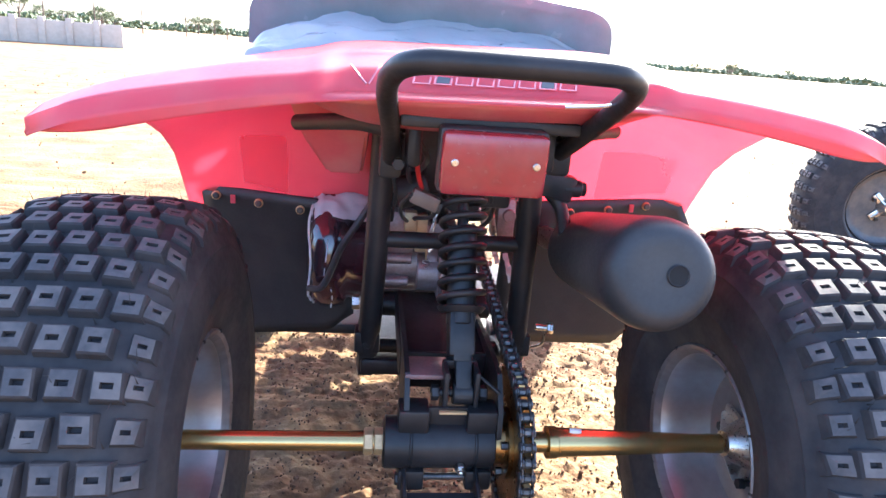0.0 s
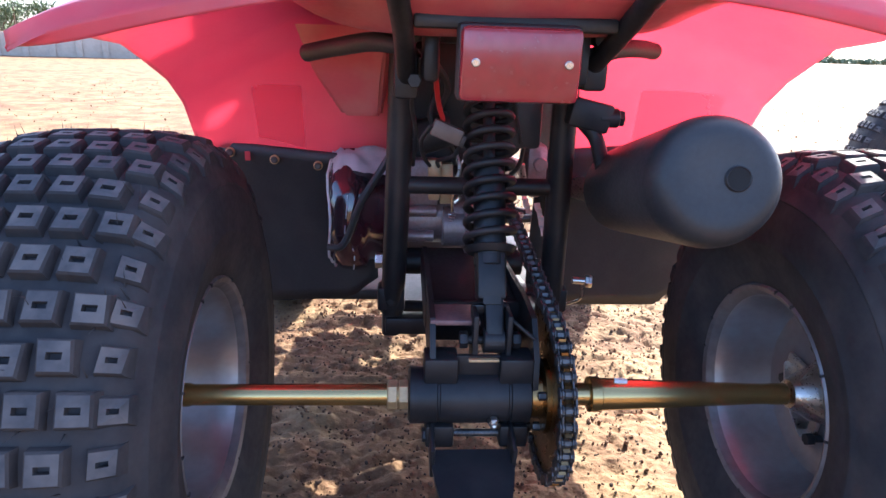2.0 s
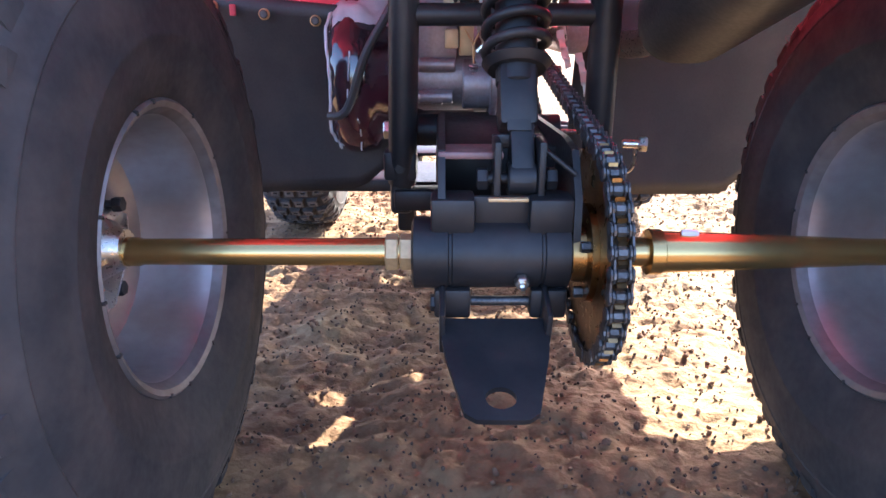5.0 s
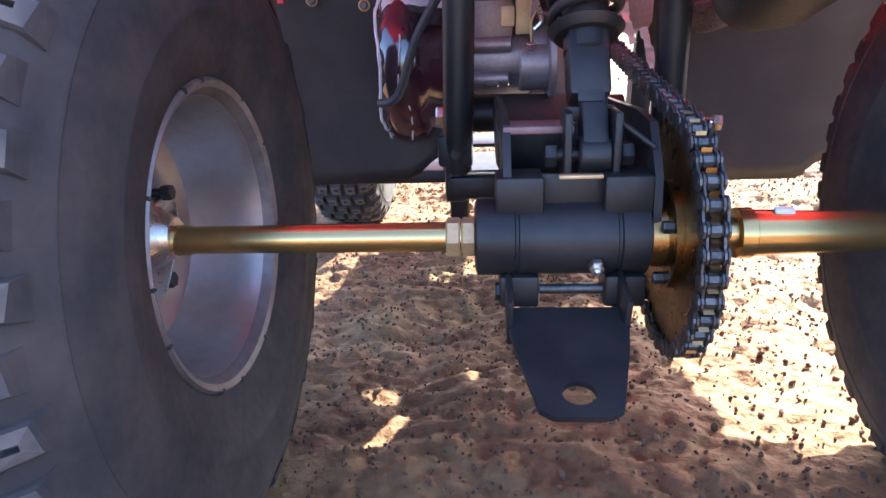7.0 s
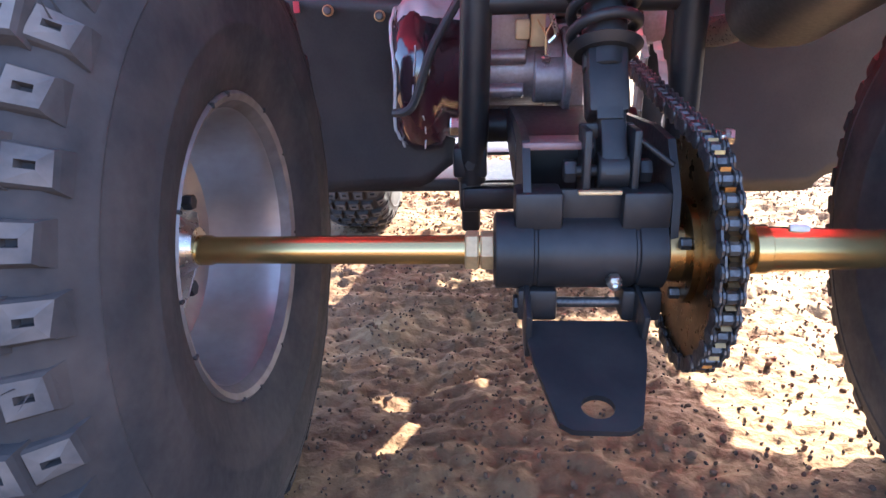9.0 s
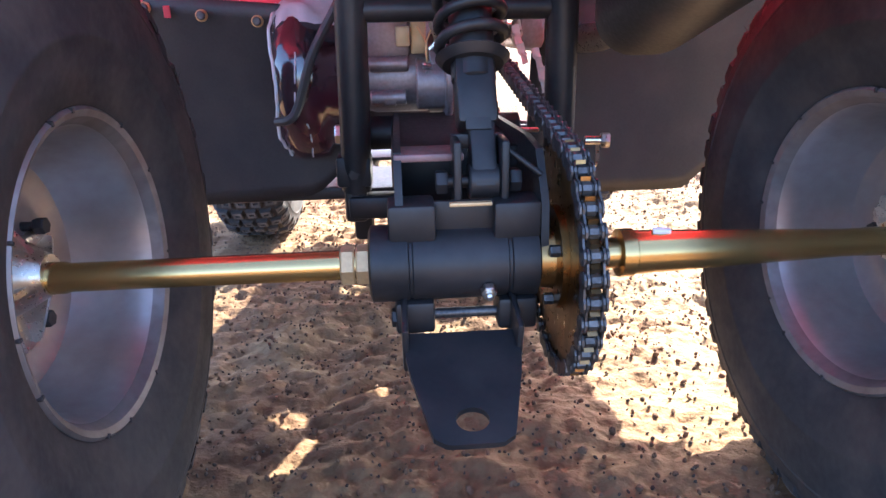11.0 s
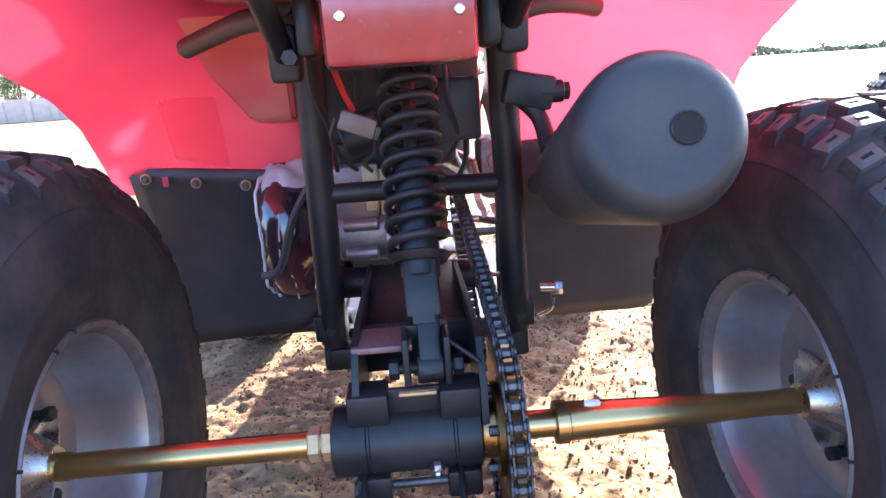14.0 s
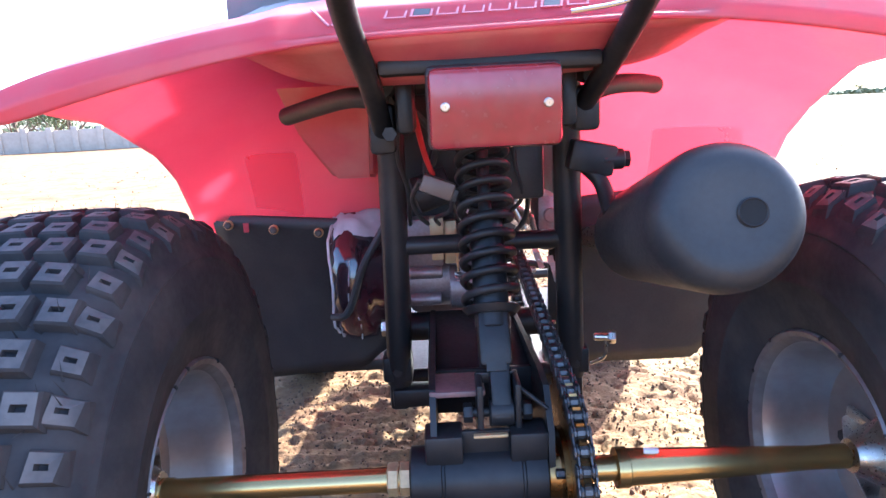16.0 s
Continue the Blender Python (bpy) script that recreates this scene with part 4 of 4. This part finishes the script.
part("gear_cover", bm, CASTING, engine)
bm = bmesh.new()
box(bm, (0.0, 0.55, 0.48), (0.12, 0.12, 0.10), 0.01)
part("cylinder", bm, CASTING, engine)
for i in range(7):
    bm = bmesh.new()
    box(bm, (0.0, 0.55, 0.44 + i * 0.014), (0.14, 0.14, 0.004), 0.001)
    part("cooling_fin", bm, CASTING, engine, smooth=0)
# Belly plates added to shade the sand; their slot lets one sun patch through.
for outline in ([(-0.115, 0.31), (-0.030, 0.31), (-0.030, 0.392), (0.018, 0.500), (0.018, 0.53), (-0.115, 0.53)],
                [(-0.030, 0.31), (0.115, 0.31), (0.115, 0.582), (0.018, 0.582), (0.018, 0.500), (0.036, 0.495), (0.004, 0.420), (-0.030, 0.392)]):
    bm = bmesh.new()
    plate(bm, outline, 0.006, Matrix.Translation((0, 0, 0.212)))
    part("belly_baffle", bm, BLACK, quad, "added black belly plate beside a slot that shapes a sun patch", smooth=20)
# Strips added with gaps, to break up the sun on the sand.
for i in range(2, 7):
    bm = bmesh.new()
    box(bm, (0.015 * math.sin(i * 2.1), 0.36 + i * 0.145, 0.215), (0.23, 0.105 + 0.012 * math.sin(i * 1.7), 0.006), 0.002)
    part("belly_baffle", bm, BLACK, quad, "added black strip under the engine that breaks up the sunlight")
# Block added ahead of the engine to keep sun off the sand.
bm = bmesh.new()
box(bm, (0.07, 1.02, 0.44), (0.13, 0.34, 0.24), 0.03)
part("front_sun_block", bm, PLASTIC, quad, "added black block ahead of the engine, shading the sand")
bm = bmesh.new()
box(bm, (0.0, 0.72, 0.64), (0.22, 0.22, 0.12), 0.03)
part("fuel_tank", bm, PLASTIC, quad, "black fuel tank below the film")
CV = pose(0, 0.42, 0.365) @ Matrix.Diagonal((1, 1, 1.06, 1))
bm = bmesh.new()
lathe(bm, [(-0.100, 0.080), (-0.146, 0.086), (-0.152, 0.097), (-0.172, 0.101), (-0.190, 0.100), (-0.203, 0.093), (-0.211, 0.080), (-0.215, 0.055), (-0.216, 0.0)], 64, CV, cap=False)
cover = part("side_cover", bm, COVER, engine, "engine side cover still wrapped in clear film", smooth=60)


def round_cover(a, x, r):
    """A place on the film: angle from the top towards the rear, distance along the shaft, radius."""
    return CV @ Vector((x, -r * math.sin(a), r * math.cos(a)))


bm = bmesh.new()
rows = []
for k in range(25):
    a = -0.5 + 1.35 * k / 24
    row = []
    for i in range(15):
        x = -0.206 + 0.092 * i / 14
        r = 0.104 - 0.014 * max(0, (-0.192 - x) / 0.014) - 0.004 * i / 14
        w = 0.006 * noise.noise(Vector((x * 40, a * 4, 3))) + 0.003 * noise.noise(Vector((x * 110, a * 9, 6)))
        row.append(round_cover(a + 0.12 * noise.noise(Vector((x * 30, 0, 9))) * k / 24, x, r + w))
    rows.append(row)
grid(bm, rows)
part("film_wrap", bm, FILM, cover, "pale bluish clear film over the cover", smooth=80)
for a0, a1, x, r, th, ph in ((0.35, 2.85, -0.2065, 0.0935, 0.0021, 0.0), (1.2, 1.9, -0.180, 0.1008, 0.0011, 1.7), (2.0, 2.7, -0.172, 0.1010, 0.0011, 3.1)):
    bm = bmesh.new()
    pts = []
    for k in range(30):
        a = a0 + (a1 - a0) * k / 29
        pts.append(round_cover(a, x + 0.0025 * math.sin(5 * a + ph), r + 0.0018 * math.sin(9 * a + ph) + 0.002 * math.sin(23 * a)))
    tube(bm, pts, th, 6, 2)
    part("film_fold", bm, FILM, cover, "bright fold in the film")
bm = bmesh.new()
box(bm, (-0.050, 0.290, 0.452), (0.019, 0.02, 0.030), 0.002)
box(bm, (-0.050, 0.289, 0.420), (0.016, 0.02, 0.022), 0.002)
box(bm, (-0.032, 0.300, 0.430), (0.018, 0.012, 0.060), 0.002)
part("brass_bracket", bm, mat("dull brass", (0.60, 0.47, 0.28), 0.45, metal=0.4, big=30), engine, "dull brass bracket")
bm = bmesh.new()
tube(bm, [(-0.020, 0.290, 0.475), (-0.014, 0.285, 0.455), (-0.018, 0.283, 0.435), (-0.012, 0.284, 0.415), (-0.020, 0.285, 0.405)], 0.003, 8)
tube(bm, [(-0.006, 0.290, 0.475), (-0.016, 0.285, 0.452)], 0.0012, 6, 3)
part("breather_clip", bm, STEEL, engine, "small wire clip and hose end")
for pts, r in (([(-0.095, 0.30, 0.50), (-0.125, 0.300, 0.45), (-0.155, 0.300, 0.40), (-0.176, 0.308, 0.345), (-0.188, 0.308, 0.328), (-0.206, 0.318, 0.324)], 0.0055),
               ([(-0.05, 0.25, 0.58), (-0.06, 0.24, 0.53), (-0.03, 0.26, 0.49), (-0.02, 0.30, 0.46)], 0.0035),
               ([(0.05, 0.25, 0.58), (0.065, 0.24, 0.53), (0.07, 0.27, 0.47), (0.06, 0.33, 0.43)], 0.0035),
               ([(-0.08, 0.05, 0.62), (-0.06, 0.10, 0.60), (-0.045, 0.13, 0.575), (-0.05, 0.2, 0.545)], 0.004)):
    bm = bmesh.new()
    tube(bm, pts, r, 8)
    part("cable", bm, PLASTIC, engine)
bm = bmesh.new()
tube(bm, [(-0.066, 0.03, 0.616), (-0.062, 0.07, 0.590), (-0.057, 0.10, 0.562), (-0.050, 0.12, 0.540)], 0.0030, 8)
part("red_wire", bm, ORANGE, engine, "red wire sheath behind the lamp")
bm = bmesh.new()
box(bm, (-0.004, 0.38, 0.575), (0.198, 0.16, 0.17), 0.012)
part("air_box", bm, PLASTIC, engine, "black air box under the seat")
bm = bmesh.new()
box(bm, (0.060, 0.24, 0.53), (0.05, 0.05, 0.07), 0.006)
part("relay", bm, PLASTIC, engine)
bm = bmesh.new()
rod(bm, (-0.075, 0.26, 0.500), (-0.030, 0.26, 0.515), 0.024, n=20)
part("carburettor", bm, PLASTIC, engine, "black carburettor body")
for a, b in (((0.060, 0.36, 0.47), (0.078, 0.36, 0.43)), ((0.085, 0.34, 0.455), (0.095, 0.35, 0.415)), ((0.05, 0.30, 0.385), (0.085, 0.30, 0.384))):
    bm = bmesh.new()
    rod(bm, a, b, 0.0045)
    part("bright_rod", bm, STEEL, engine, "bright linkage rod")

# Dark block added to close the gap to the bright sand behind.
bm = bmesh.new()
box(bm, (-0.015, 0.37, 0.480), (0.155, 0.10, 0.050), 0.012)
part("gap_filler", bm, PLASTIC, engine, "dark filler block above the engine")
bm = bmesh.new()
box(bm, (-0.046, 0.108, 0.528), (0.036, 0.016, 0.019), 0.003, (0, 22, 0))
plug = part("wiring_plug", bm, mat("yellowed plug plastic", (0.14, 0.10, 0.085), 0.45, big=40), engine, "yellowed wiring plug", smooth=30)
bm = bmesh.new()
box(bm, (-0.030, 0.110, 0.519), (0.010, 0.012, 0.014), 0.002, (0, 22, 0))
part("plug_latch", bm, PLASTIC, plug)
for pts in ([(-0.064, 0.10, 0.536), (-0.074, 0.13, 0.515), (-0.070, 0.17, 0.490), (-0.060, 0.22, 0.470)], [(-0.030, 0.11, 0.515), (-0.034, 0.15, 0.495), (-0.050, 0.20, 0.480), (-0.046, 0.26, 0.462)],
            [(-0.080, 0.06, 0.610), (-0.086, 0.12, 0.560), (-0.080, 0.17, 0.520), (-0.082, 0.22, 0.470)], [(0.045, 0.20, 0.60), (0.048, 0.20, 0.54), (0.058, 0.22, 0.50), (0.050, 0.28, 0.47)]):
    bm = bmesh.new()
    tube(bm, pts, 0.0026, 8)
    part("wire", bm, PLASTIC, engine)
# thin wires to a small spring at the gear housing
bm = bmesh.new()
for x in (-0.034, -0.016):
    tube(bm, [(x, 0.282, 0.430), (-0.024, 0.281, 0.412), (-0.0235, 0.281, 0.392)], 0.0011, 6, 4)
part("spring_wire", bm, NUT, engine, "thin yellow wires")
bm = bmesh.new()
tube(bm, [(-0.0235 + 0.005 * math.cos(q * 0.9), 0.279 + 0.005 * math.sin(q * 0.9), 0.392 - 0.0006 * q) for q in range(40)], 0.0011, 6, smooth=False)
tube(bm, [(-0.0235 + 0.0075 * math.cos(q * 0.2618), 0.278, 0.364 + 0.011 * math.sin(q * 0.2618)) for q in range(25)], 0.0010, 6, smooth=False)
part("return_spring", bm, STEEL, engine, "small bright return spring")
for a, b, r, n2 in (((-0.090, 0.292, 0.352), (-0.048, 0.292, 0.352), 0.0085, "rib"), ((-0.036, 0.300, 0.366), (-0.002, 0.300, 0.366), 0.030, "boss"), ((-0.004, 0.300, 0.372), (0.004, 0.300, 0.372), 0.050, "flange")):
    bm = bmesh.new()
    rod(bm, a, b, r, n=32)
    part(n2, bm, CASTING, engine)
bm = bmesh.new()
box(bm, (0.112, 0.385, 0.440), (0.034, 0.07, 0.085), 0.012)
side = part("clutch_cover", bm, CASTING, engine, "dusty cast clutch cover")
bm = bmesh.new()
rod(bm, (0.116, 0.352, 0.452), (0.116, 0.344, 0.452), 0.011, n=24)
part("cover_boss", bm, CASTING, side)
# torn film left beside the chain
for pts in ([(0.082, 0.31, 0.428), (0.086, 0.30, 0.408), (0.094, 0.30, 0.386)], [(0.104, 0.30, 0.402), (0.112, 0.30, 0.380), (0.120, 0.305, 0.352)]):
    bm = bmesh.new()
    line2 = spline(pts, 6)
    grid(bm, [[p + Vector((0.0045 * (k - 1), 0.003 * math.sin(5 * k + i), 0.002 * math.sin(2 * i + k))) for k in range(3)] for i, p in enumerate(line2)])
    part("torn_film", bm, FILM, engine, "shiny strip of torn film", smooth=60)
# countershaft cover beside the front sprocket, catching the sun
bm = bmesh.new()
lathe(bm, [(0.030, 0.028), (0.031, 0.034), (0.048, 0.034), (0.049, 0.030)], 32, pose(0, 0.415, 0.372))
part("countershaft_cover", bm, mat("reddish brass", (0.55, 0.24, 0.12), 0.35, metal=0.8, big=30), engine, "reddish brass countershaft cover")
bm = bmesh.new()
rod(bm, (0.028, 0.29, 0.312), (0.110, 0.29, 0.309), 0.003)
part("bright_rod", bm, STEEL, engine, "bright linkage rod")

# unseen panels added between seat and footboards to block stray sun
for sx in (-1, 1):
    bm = bmesh.new()
    rows = []
    for k in range(9):
        f = k / 8
        rows.append([(sx * (0.150 + 0.02 * math.sin(math.pi * f)), 0.40 + 0.42 * i / 12, 0.700 - (0.24 + 0.05 * math.sin(i * 0.5)) * f) for i in range(13)])
    grid(bm, rows)
    panel = part("sun_screen_panel", bm, PLASTIC, quad, "added black panel below the seat that blocks stray sun", smooth=60)
    so = panel.modifiers.new("thickness", "SOLIDIFY")
    so.thickness = 0.004

# front suspension arms seen below
for sx in (-1, 1):
    bm = bmesh.new()
    tube(bm, [(sx * 0.10, 0.98, 0.20), (sx * 0.20, 1.03, 0.185), (sx * 0.31, 1.09, 0.175)], 0.011, 10)
    tube(bm, [(sx * 0.10, 1.20, 0.20), (sx * 0.20, 1.15, 0.185), (sx * 0.31, 1.10, 0.175)], 0.011, 10)
    rod(bm, (sx * 0.31, 1.10, 0.14), (sx * 0.31, 1.10, 0.26), 0.016)
    rod(bm, (sx * 0.30, 1.10 if sx < 0 else 1.2, 0.19), (sx * 0.40, 1.10 if sx < 0 else 1.24, 0.19), 0.013)
    part("front_arm", bm, BLACK, quad, "black tubular front suspension arm")

# front body, out of view: casts shadow, rear corners cut back for sun
bm = bmesh.new()
rows = []
for k in range(17):
    v = k / 16
    row = []
    for i in range(41):
        x = -0.46 + 0.92 * i / 40
        y0 = 0.78 + 0.24 * ease((abs(x) - 0.18) / 0.10)
        y = y0 + (1.40 - y0) * v
        z = 0.60 + 0.10 * math.sin(math.pi * (0.15 + 0.7 * v)) - 0.14 * ease((abs(x) - 0.16) / 0.3) + 0.05 * math.exp(-(x / 0.12) ** 2)
        row.append((x, y, z))
    rows.append(row)
grid(bm, rows)
fb = part("front_fender", bm, RED, quad, "red moulded front fender and cowl, unseen, shaped for its shadow", smooth=60)
so = fb.modifiers.new("thickness", "SOLIDIFY")
so.thickness = 0.004

# seat, film and what shows above it
bm = bmesh.new()
rows = []
for k in range(25):
    v = k / 24
    y = 0.13 + 0.62 * v
    half = 0.268 - 0.12 * ease((v - 0.25) / 0.7)
    crown = 0.772 - 0.012 * math.sin(math.pi * v) + 0.035 * ease((v - 0.6) / 0.4)
    row = []
    for i in range(33):
        a = math.pi * i / 32
        cx = -math.cos(a)
        x = half * math.copysign(abs(cx) ** 0.80, cx) * (0.66 if cx > 0 else 1)
        z = 0.695 + (crown - 0.695) * max(0, math.sin(a)) ** 0.30 + 0.004 * noise.noise(Vector((x * 14, y * 14, 3)))
        row.append((x, y + 0.05 * (abs(x) / 0.26) ** 2 * (1 - v), z))
    rows.append(row)
vv = grid(bm, rows)
bm.faces.new(vv[0])
bm.faces.new(vv[-1])
seat = part("seat", bm, VINYL, quad, "black vinyl seat under clear film", smooth=70)
bm = bmesh.new()
rows = []
for k in range(31):
    v = k / 30
    row = []
    for i in range(61):
        u = i / 60
        a = math.pi * u
        cx = -math.cos(a)
        x = -0.050 + 0.205 * math.copysign(abs(cx) ** 0.7, cx)
        y = 0.085 + 0.06 * v
        z = 0.684 + 0.052 * math.sin(a) ** 0.8 * v ** 0.7
        w = 0.012 * noise.noise(Vector((x * 16, v * 5, 2))) + 0.006 * noise.noise(Vector((x * 45, v * 11, 5)))
        row.append((x, y + w, z + 0.8 * w))
    rows.append(row)
grid(bm, rows)
part("film_skirt", bm, FILM_GREY, seat, "crumpled clear film bunched behind the seat", smooth=80)
bm = bmesh.new()
rows = []
for k in range(13):
    v = k / 12
    row = []
    for i in range(17):
        u = i / 16
        x, y = 0.160 + 0.065 * v ** 1.3 + 0.012 * u, 0.125 + 0.22 * u - 0.02 * v
        w = 0.010 * noise.noise(Vector((u * 9, v * 3, 4))) + 0.005 * noise.noise(Vector((u * 25, v * 5, 7)))
        row.append((x + w, y + w, 0.772 - 0.085 * v))
    rows.append(row)
grid(bm, rows)
part("film_corner", bm, FILM_GREY, seat, "clear film hanging off the seat corner", smooth=80)
bm = bmesh.new()
rows = []
for k in range(25):
    v = k / 24
    row = []
    for i in range(41):
        a = math.pi * i / 40
        half = 0.155 * math.sin(math.pi * (0.12 + 0.76 * v)) + 0.03
        x = -0.085 - half * math.cos(a) * (1 if math.cos(a) > 0 else 0.8)
        z = 0.755 + 0.115 * math.sin(a) ** 0.8 * math.sin(math.pi * (0.1 + 0.8 * v)) ** 0.6
        y = 0.42 + 0.26 * v
        w = 0.014 * noise.noise(Vector((x * 13, y * 13, z * 13))) + 0.006 * noise.noise(Vector((x * 40, y * 40, z * 40)))
        row.append((x + w, y + w, z + w))
    rows.append(row)
grid(bm, rows)
part("film_bag", bm, FILM, seat, "billowing clear film over the tank", smooth=80)
bm = bmesh.new()
tube(bm, [(-0.36, 0.80, 0.955), (-0.20, 0.84, 0.94), (-0.06, 0.88, 0.91), (0.06, 0.88, 0.91), (0.20, 0.84, 0.94), (0.36, 0.80, 0.955)], 0.011, 12)
rod(bm, (0, 0.88, 0.90), (0, 0.95, 0.62), 0.018)
bars = part("handlebar", bm, BLACK, quad, "black handlebar on its column")
bm = bmesh.new()
tube(bm, [(0.083, 0.40, 0.770), (0.071, 0.40, 0.813), (0.063, 0.41, 0.842), (0.05, 0.55, 0.895), (0.04, 0.86, 0.915)], 0.0042, 8)
part("cable", bm, BLACK, bars, "black control cable rising over the seat")
bm = bmesh.new()
tube(bm, [(0.060, 0.40, 0.768), (0.056, 0.40, 0.791), (0.042, 0.40, 0.82), (0.026, 0.41, 0.85), (0.0, 0.5, 0.875), (-0.03, 0.86, 0.90)], 0.011, 10)
part("striped_sleeve", bm, RED_STRIPE, bars, "red and pale film sleeve")


# ---- second machine's wheel, far side of the yard ----
yard = wheel("parked_wheel", None, pose(1.83, 1.54, 0.262, 0, 0, 0) @ pose(0, 0, 0, 0, 0, -104), tyre_mesh(0.310, 0.17, 0.165, 0.075, 40, 4, 9), 0.165, 0.066, 0.02, 0.06, 4, DARKRIM)
tagged(yard, "knobbly dark wheel of another quad parked on the sand", "wheel")


# ---- distance ----
def acacia(x, y, height, seed, spread=1.0):
    rnd = random.Random(seed)
    base = ground_height(x, y)
    tree = empty("tree", None, pose(x, y, base))
    tagged(tree, "low dusty green thorn tree with an uneven crown", "tree", group="trees on the horizon")
    bm = bmesh.new()
    tube(bm, [(0, 0, -0.1), (0.05 * height, 0, 0.22 * height), (0.02 * height, 0.03 * height, 0.5 * height)], 0.035 * height, 8, 4)
    tips = []
    for i in range(7):
        a = 2 * math.pi * i / 7 + rnd.uniform(-0.3, 0.3)
        q = Vector((math.cos(a) * rnd.uniform(0.25, 0.5) * height * spread, math.sin(a) * rnd.uniform(0.25, 0.5) * height * spread, rnd.uniform(0.55, 0.9) * height))
        tube(bm, [(0.03 * height, 0, 0.25 * height), (q * 0.55).to_tuple(), q.to_tuple()], 0.012 * height, 5, 3)
        tips += [q, q * 0.75 + Vector((0, 0, 0.15 * height))]
    part("trunk", bm, BARK, tree)
    bm = bmesh.new()
    for q in tips:
        for _ in range(110):
            d = Vector((rnd.gauss(0, 1), rnd.gauss(0, 1), rnd.gauss(0, 0.7))) * 0.11 * height
            s = 0.030 * height * rnd.uniform(0.6, 1.4)
            m = pose(*(q + d), rnd.uniform(0, 360), rnd.uniform(0, 360), rnd.uniform(0, 360))
            v = [bm.verts.new(m @ Vector(p)) for p in ((-s, 0, 0), (0, -s * 0.45, 0), (s, 0, 0), (0, s * 0.45, 0))]
            bm.faces.new(v)
    part("crown", bm, LEAFM, tree, smooth=0)
    return tree


acacia(-14.2, 24.5, 2.2, 11, 1.4)
acacia(-17.6, 26.5, 2.5, 12, 1.4)
acacia(-15.6, 25.5, 1.8, 13, 1.5)
bm = bmesh.new()
rnd = random.Random(21)
for i in range(5200):
    a = rnd.uniform(-1.0, 1.0)
    r = rnd.uniform(210, 300)
    x, y = r * math.sin(a), r * math.cos(a)
    h = (1.0 + 2.2 * max(0, noise.noise(Vector((a * 22, 0, 0))) + 0.35)) * (1.25 if a < 0.05 else 0.7)
    s = rnd.uniform(0.5, 1.3)
    m = pose(x, y, ground_height(x, y) + rnd.uniform(0, h), rnd.uniform(0, 360), rnd.uniform(0, 360), rnd.uniform(0, 360))
    vs = [bm.verts.new(m @ (Vector(p) * s)) for p in ((1, 0, 0), (-1, 0, 0), (0, 0.8, 0), (0, -0.8, 0), (0, 0, 0.7), (0, 0, -0.7))]
    for p in (0, 1):
        for q in (2, 3):
            for w_ in (4, 5):
                bm.faces.new((vs[p], vs[q], vs[w_]))
tagged(part("far_scrub", bm, LEAFM, smooth=0), "thin line of grey-green scrub along the horizon", "scrub", kind="stuff")
rnd = random.Random(8)
for i in range(26):
    xx = rnd.uniform(-150, 20)
    acacia(xx, rnd.uniform(120, 190), rnd.uniform(2.5, 5.0), 30 + i, 1.3)
for i in range(10):
    acacia(rnd.uniform(40, 190), rnd.uniform(150, 230), rnd.uniform(1.8, 3.4), 70 + i, 1.3)


def boundary_wall(x0, y0, x1, y1, height, panels):
    wall = empty("boundary_wall", None, pose(x0, y0, ground_height(x0, y0) - 0.1, 0, 0, math.degrees(math.atan2(y1 - y0, x1 - x0))))
    tagged(wall, "pale panelled boundary wall on the far side of the sand", "wall", kind="structure")
    step = math.hypot(x1 - x0, y1 - y0) / panels
    for i in range(panels):
        bm = bmesh.new()
        box(bm, (step * (i + 0.5), 0, height / 2), (step - 0.08, 0.10, height), 0.01)
        part("panel", bm, WALLM, wall)
        bm = bmesh.new()
        box(bm, (step * i, 0, height / 2 + 0.05), (0.2, 0.2, height + 0.1), 0.01)
        part("post", bm, WALLM, wall)


boundary_wall(-19.5, 20.5, -8.5, 22.5, 0.85, 14)


def shed(x, y, w, d, h):
    s = empty("shed", None, pose(x, y, ground_height(x, y), 0, 0, 12))
    tagged(s, "small whitewashed building far across the plain", "building", group="buildings on the horizon")
    bm = bmesh.new()
    box(bm, (0, 0, h / 2), (w, d, h), 0.02)
    part("wall", bm, WALLM, s)
    bm = bmesh.new()
    box(bm, (0, 0, h + 0.12), (w + 0.5, d + 0.5, 0.24), 0.04)
    part("roof", bm, WHITE, s)
    for i in range(3):
        bm = bmesh.new()
        box(bm, ((i - 1) * w * 0.3, -d / 2 - 0.02, h * 0.5), (w * 0.12, 0.06, h * 0.45), 0.01)
        part("window", bm, BLACK, s)


for x, y, w in ((-150, 330, 11), (-112, 350, 15), (-92, 340, 9), (-190, 320, 12), (-60, 370, 10), (-128, 345, 8)):
    shed(x, y, w, 6, 2.8)
for i in range(6):
    x, y = -34 + i * 3.6, 62 + i * 2.0
    bm = bmesh.new()
    rod(bm, (0, 0, -0.2), (0, 0, 2.6), 0.06, 0.05, 8)
    po = part("fence_post", bm, BARK, None, matrix=pose(x, y, ground_height(x, y), 1.5, 0, 0))
    tagged(po, "thin grey fence post on the plain", "post", group="fence posts")
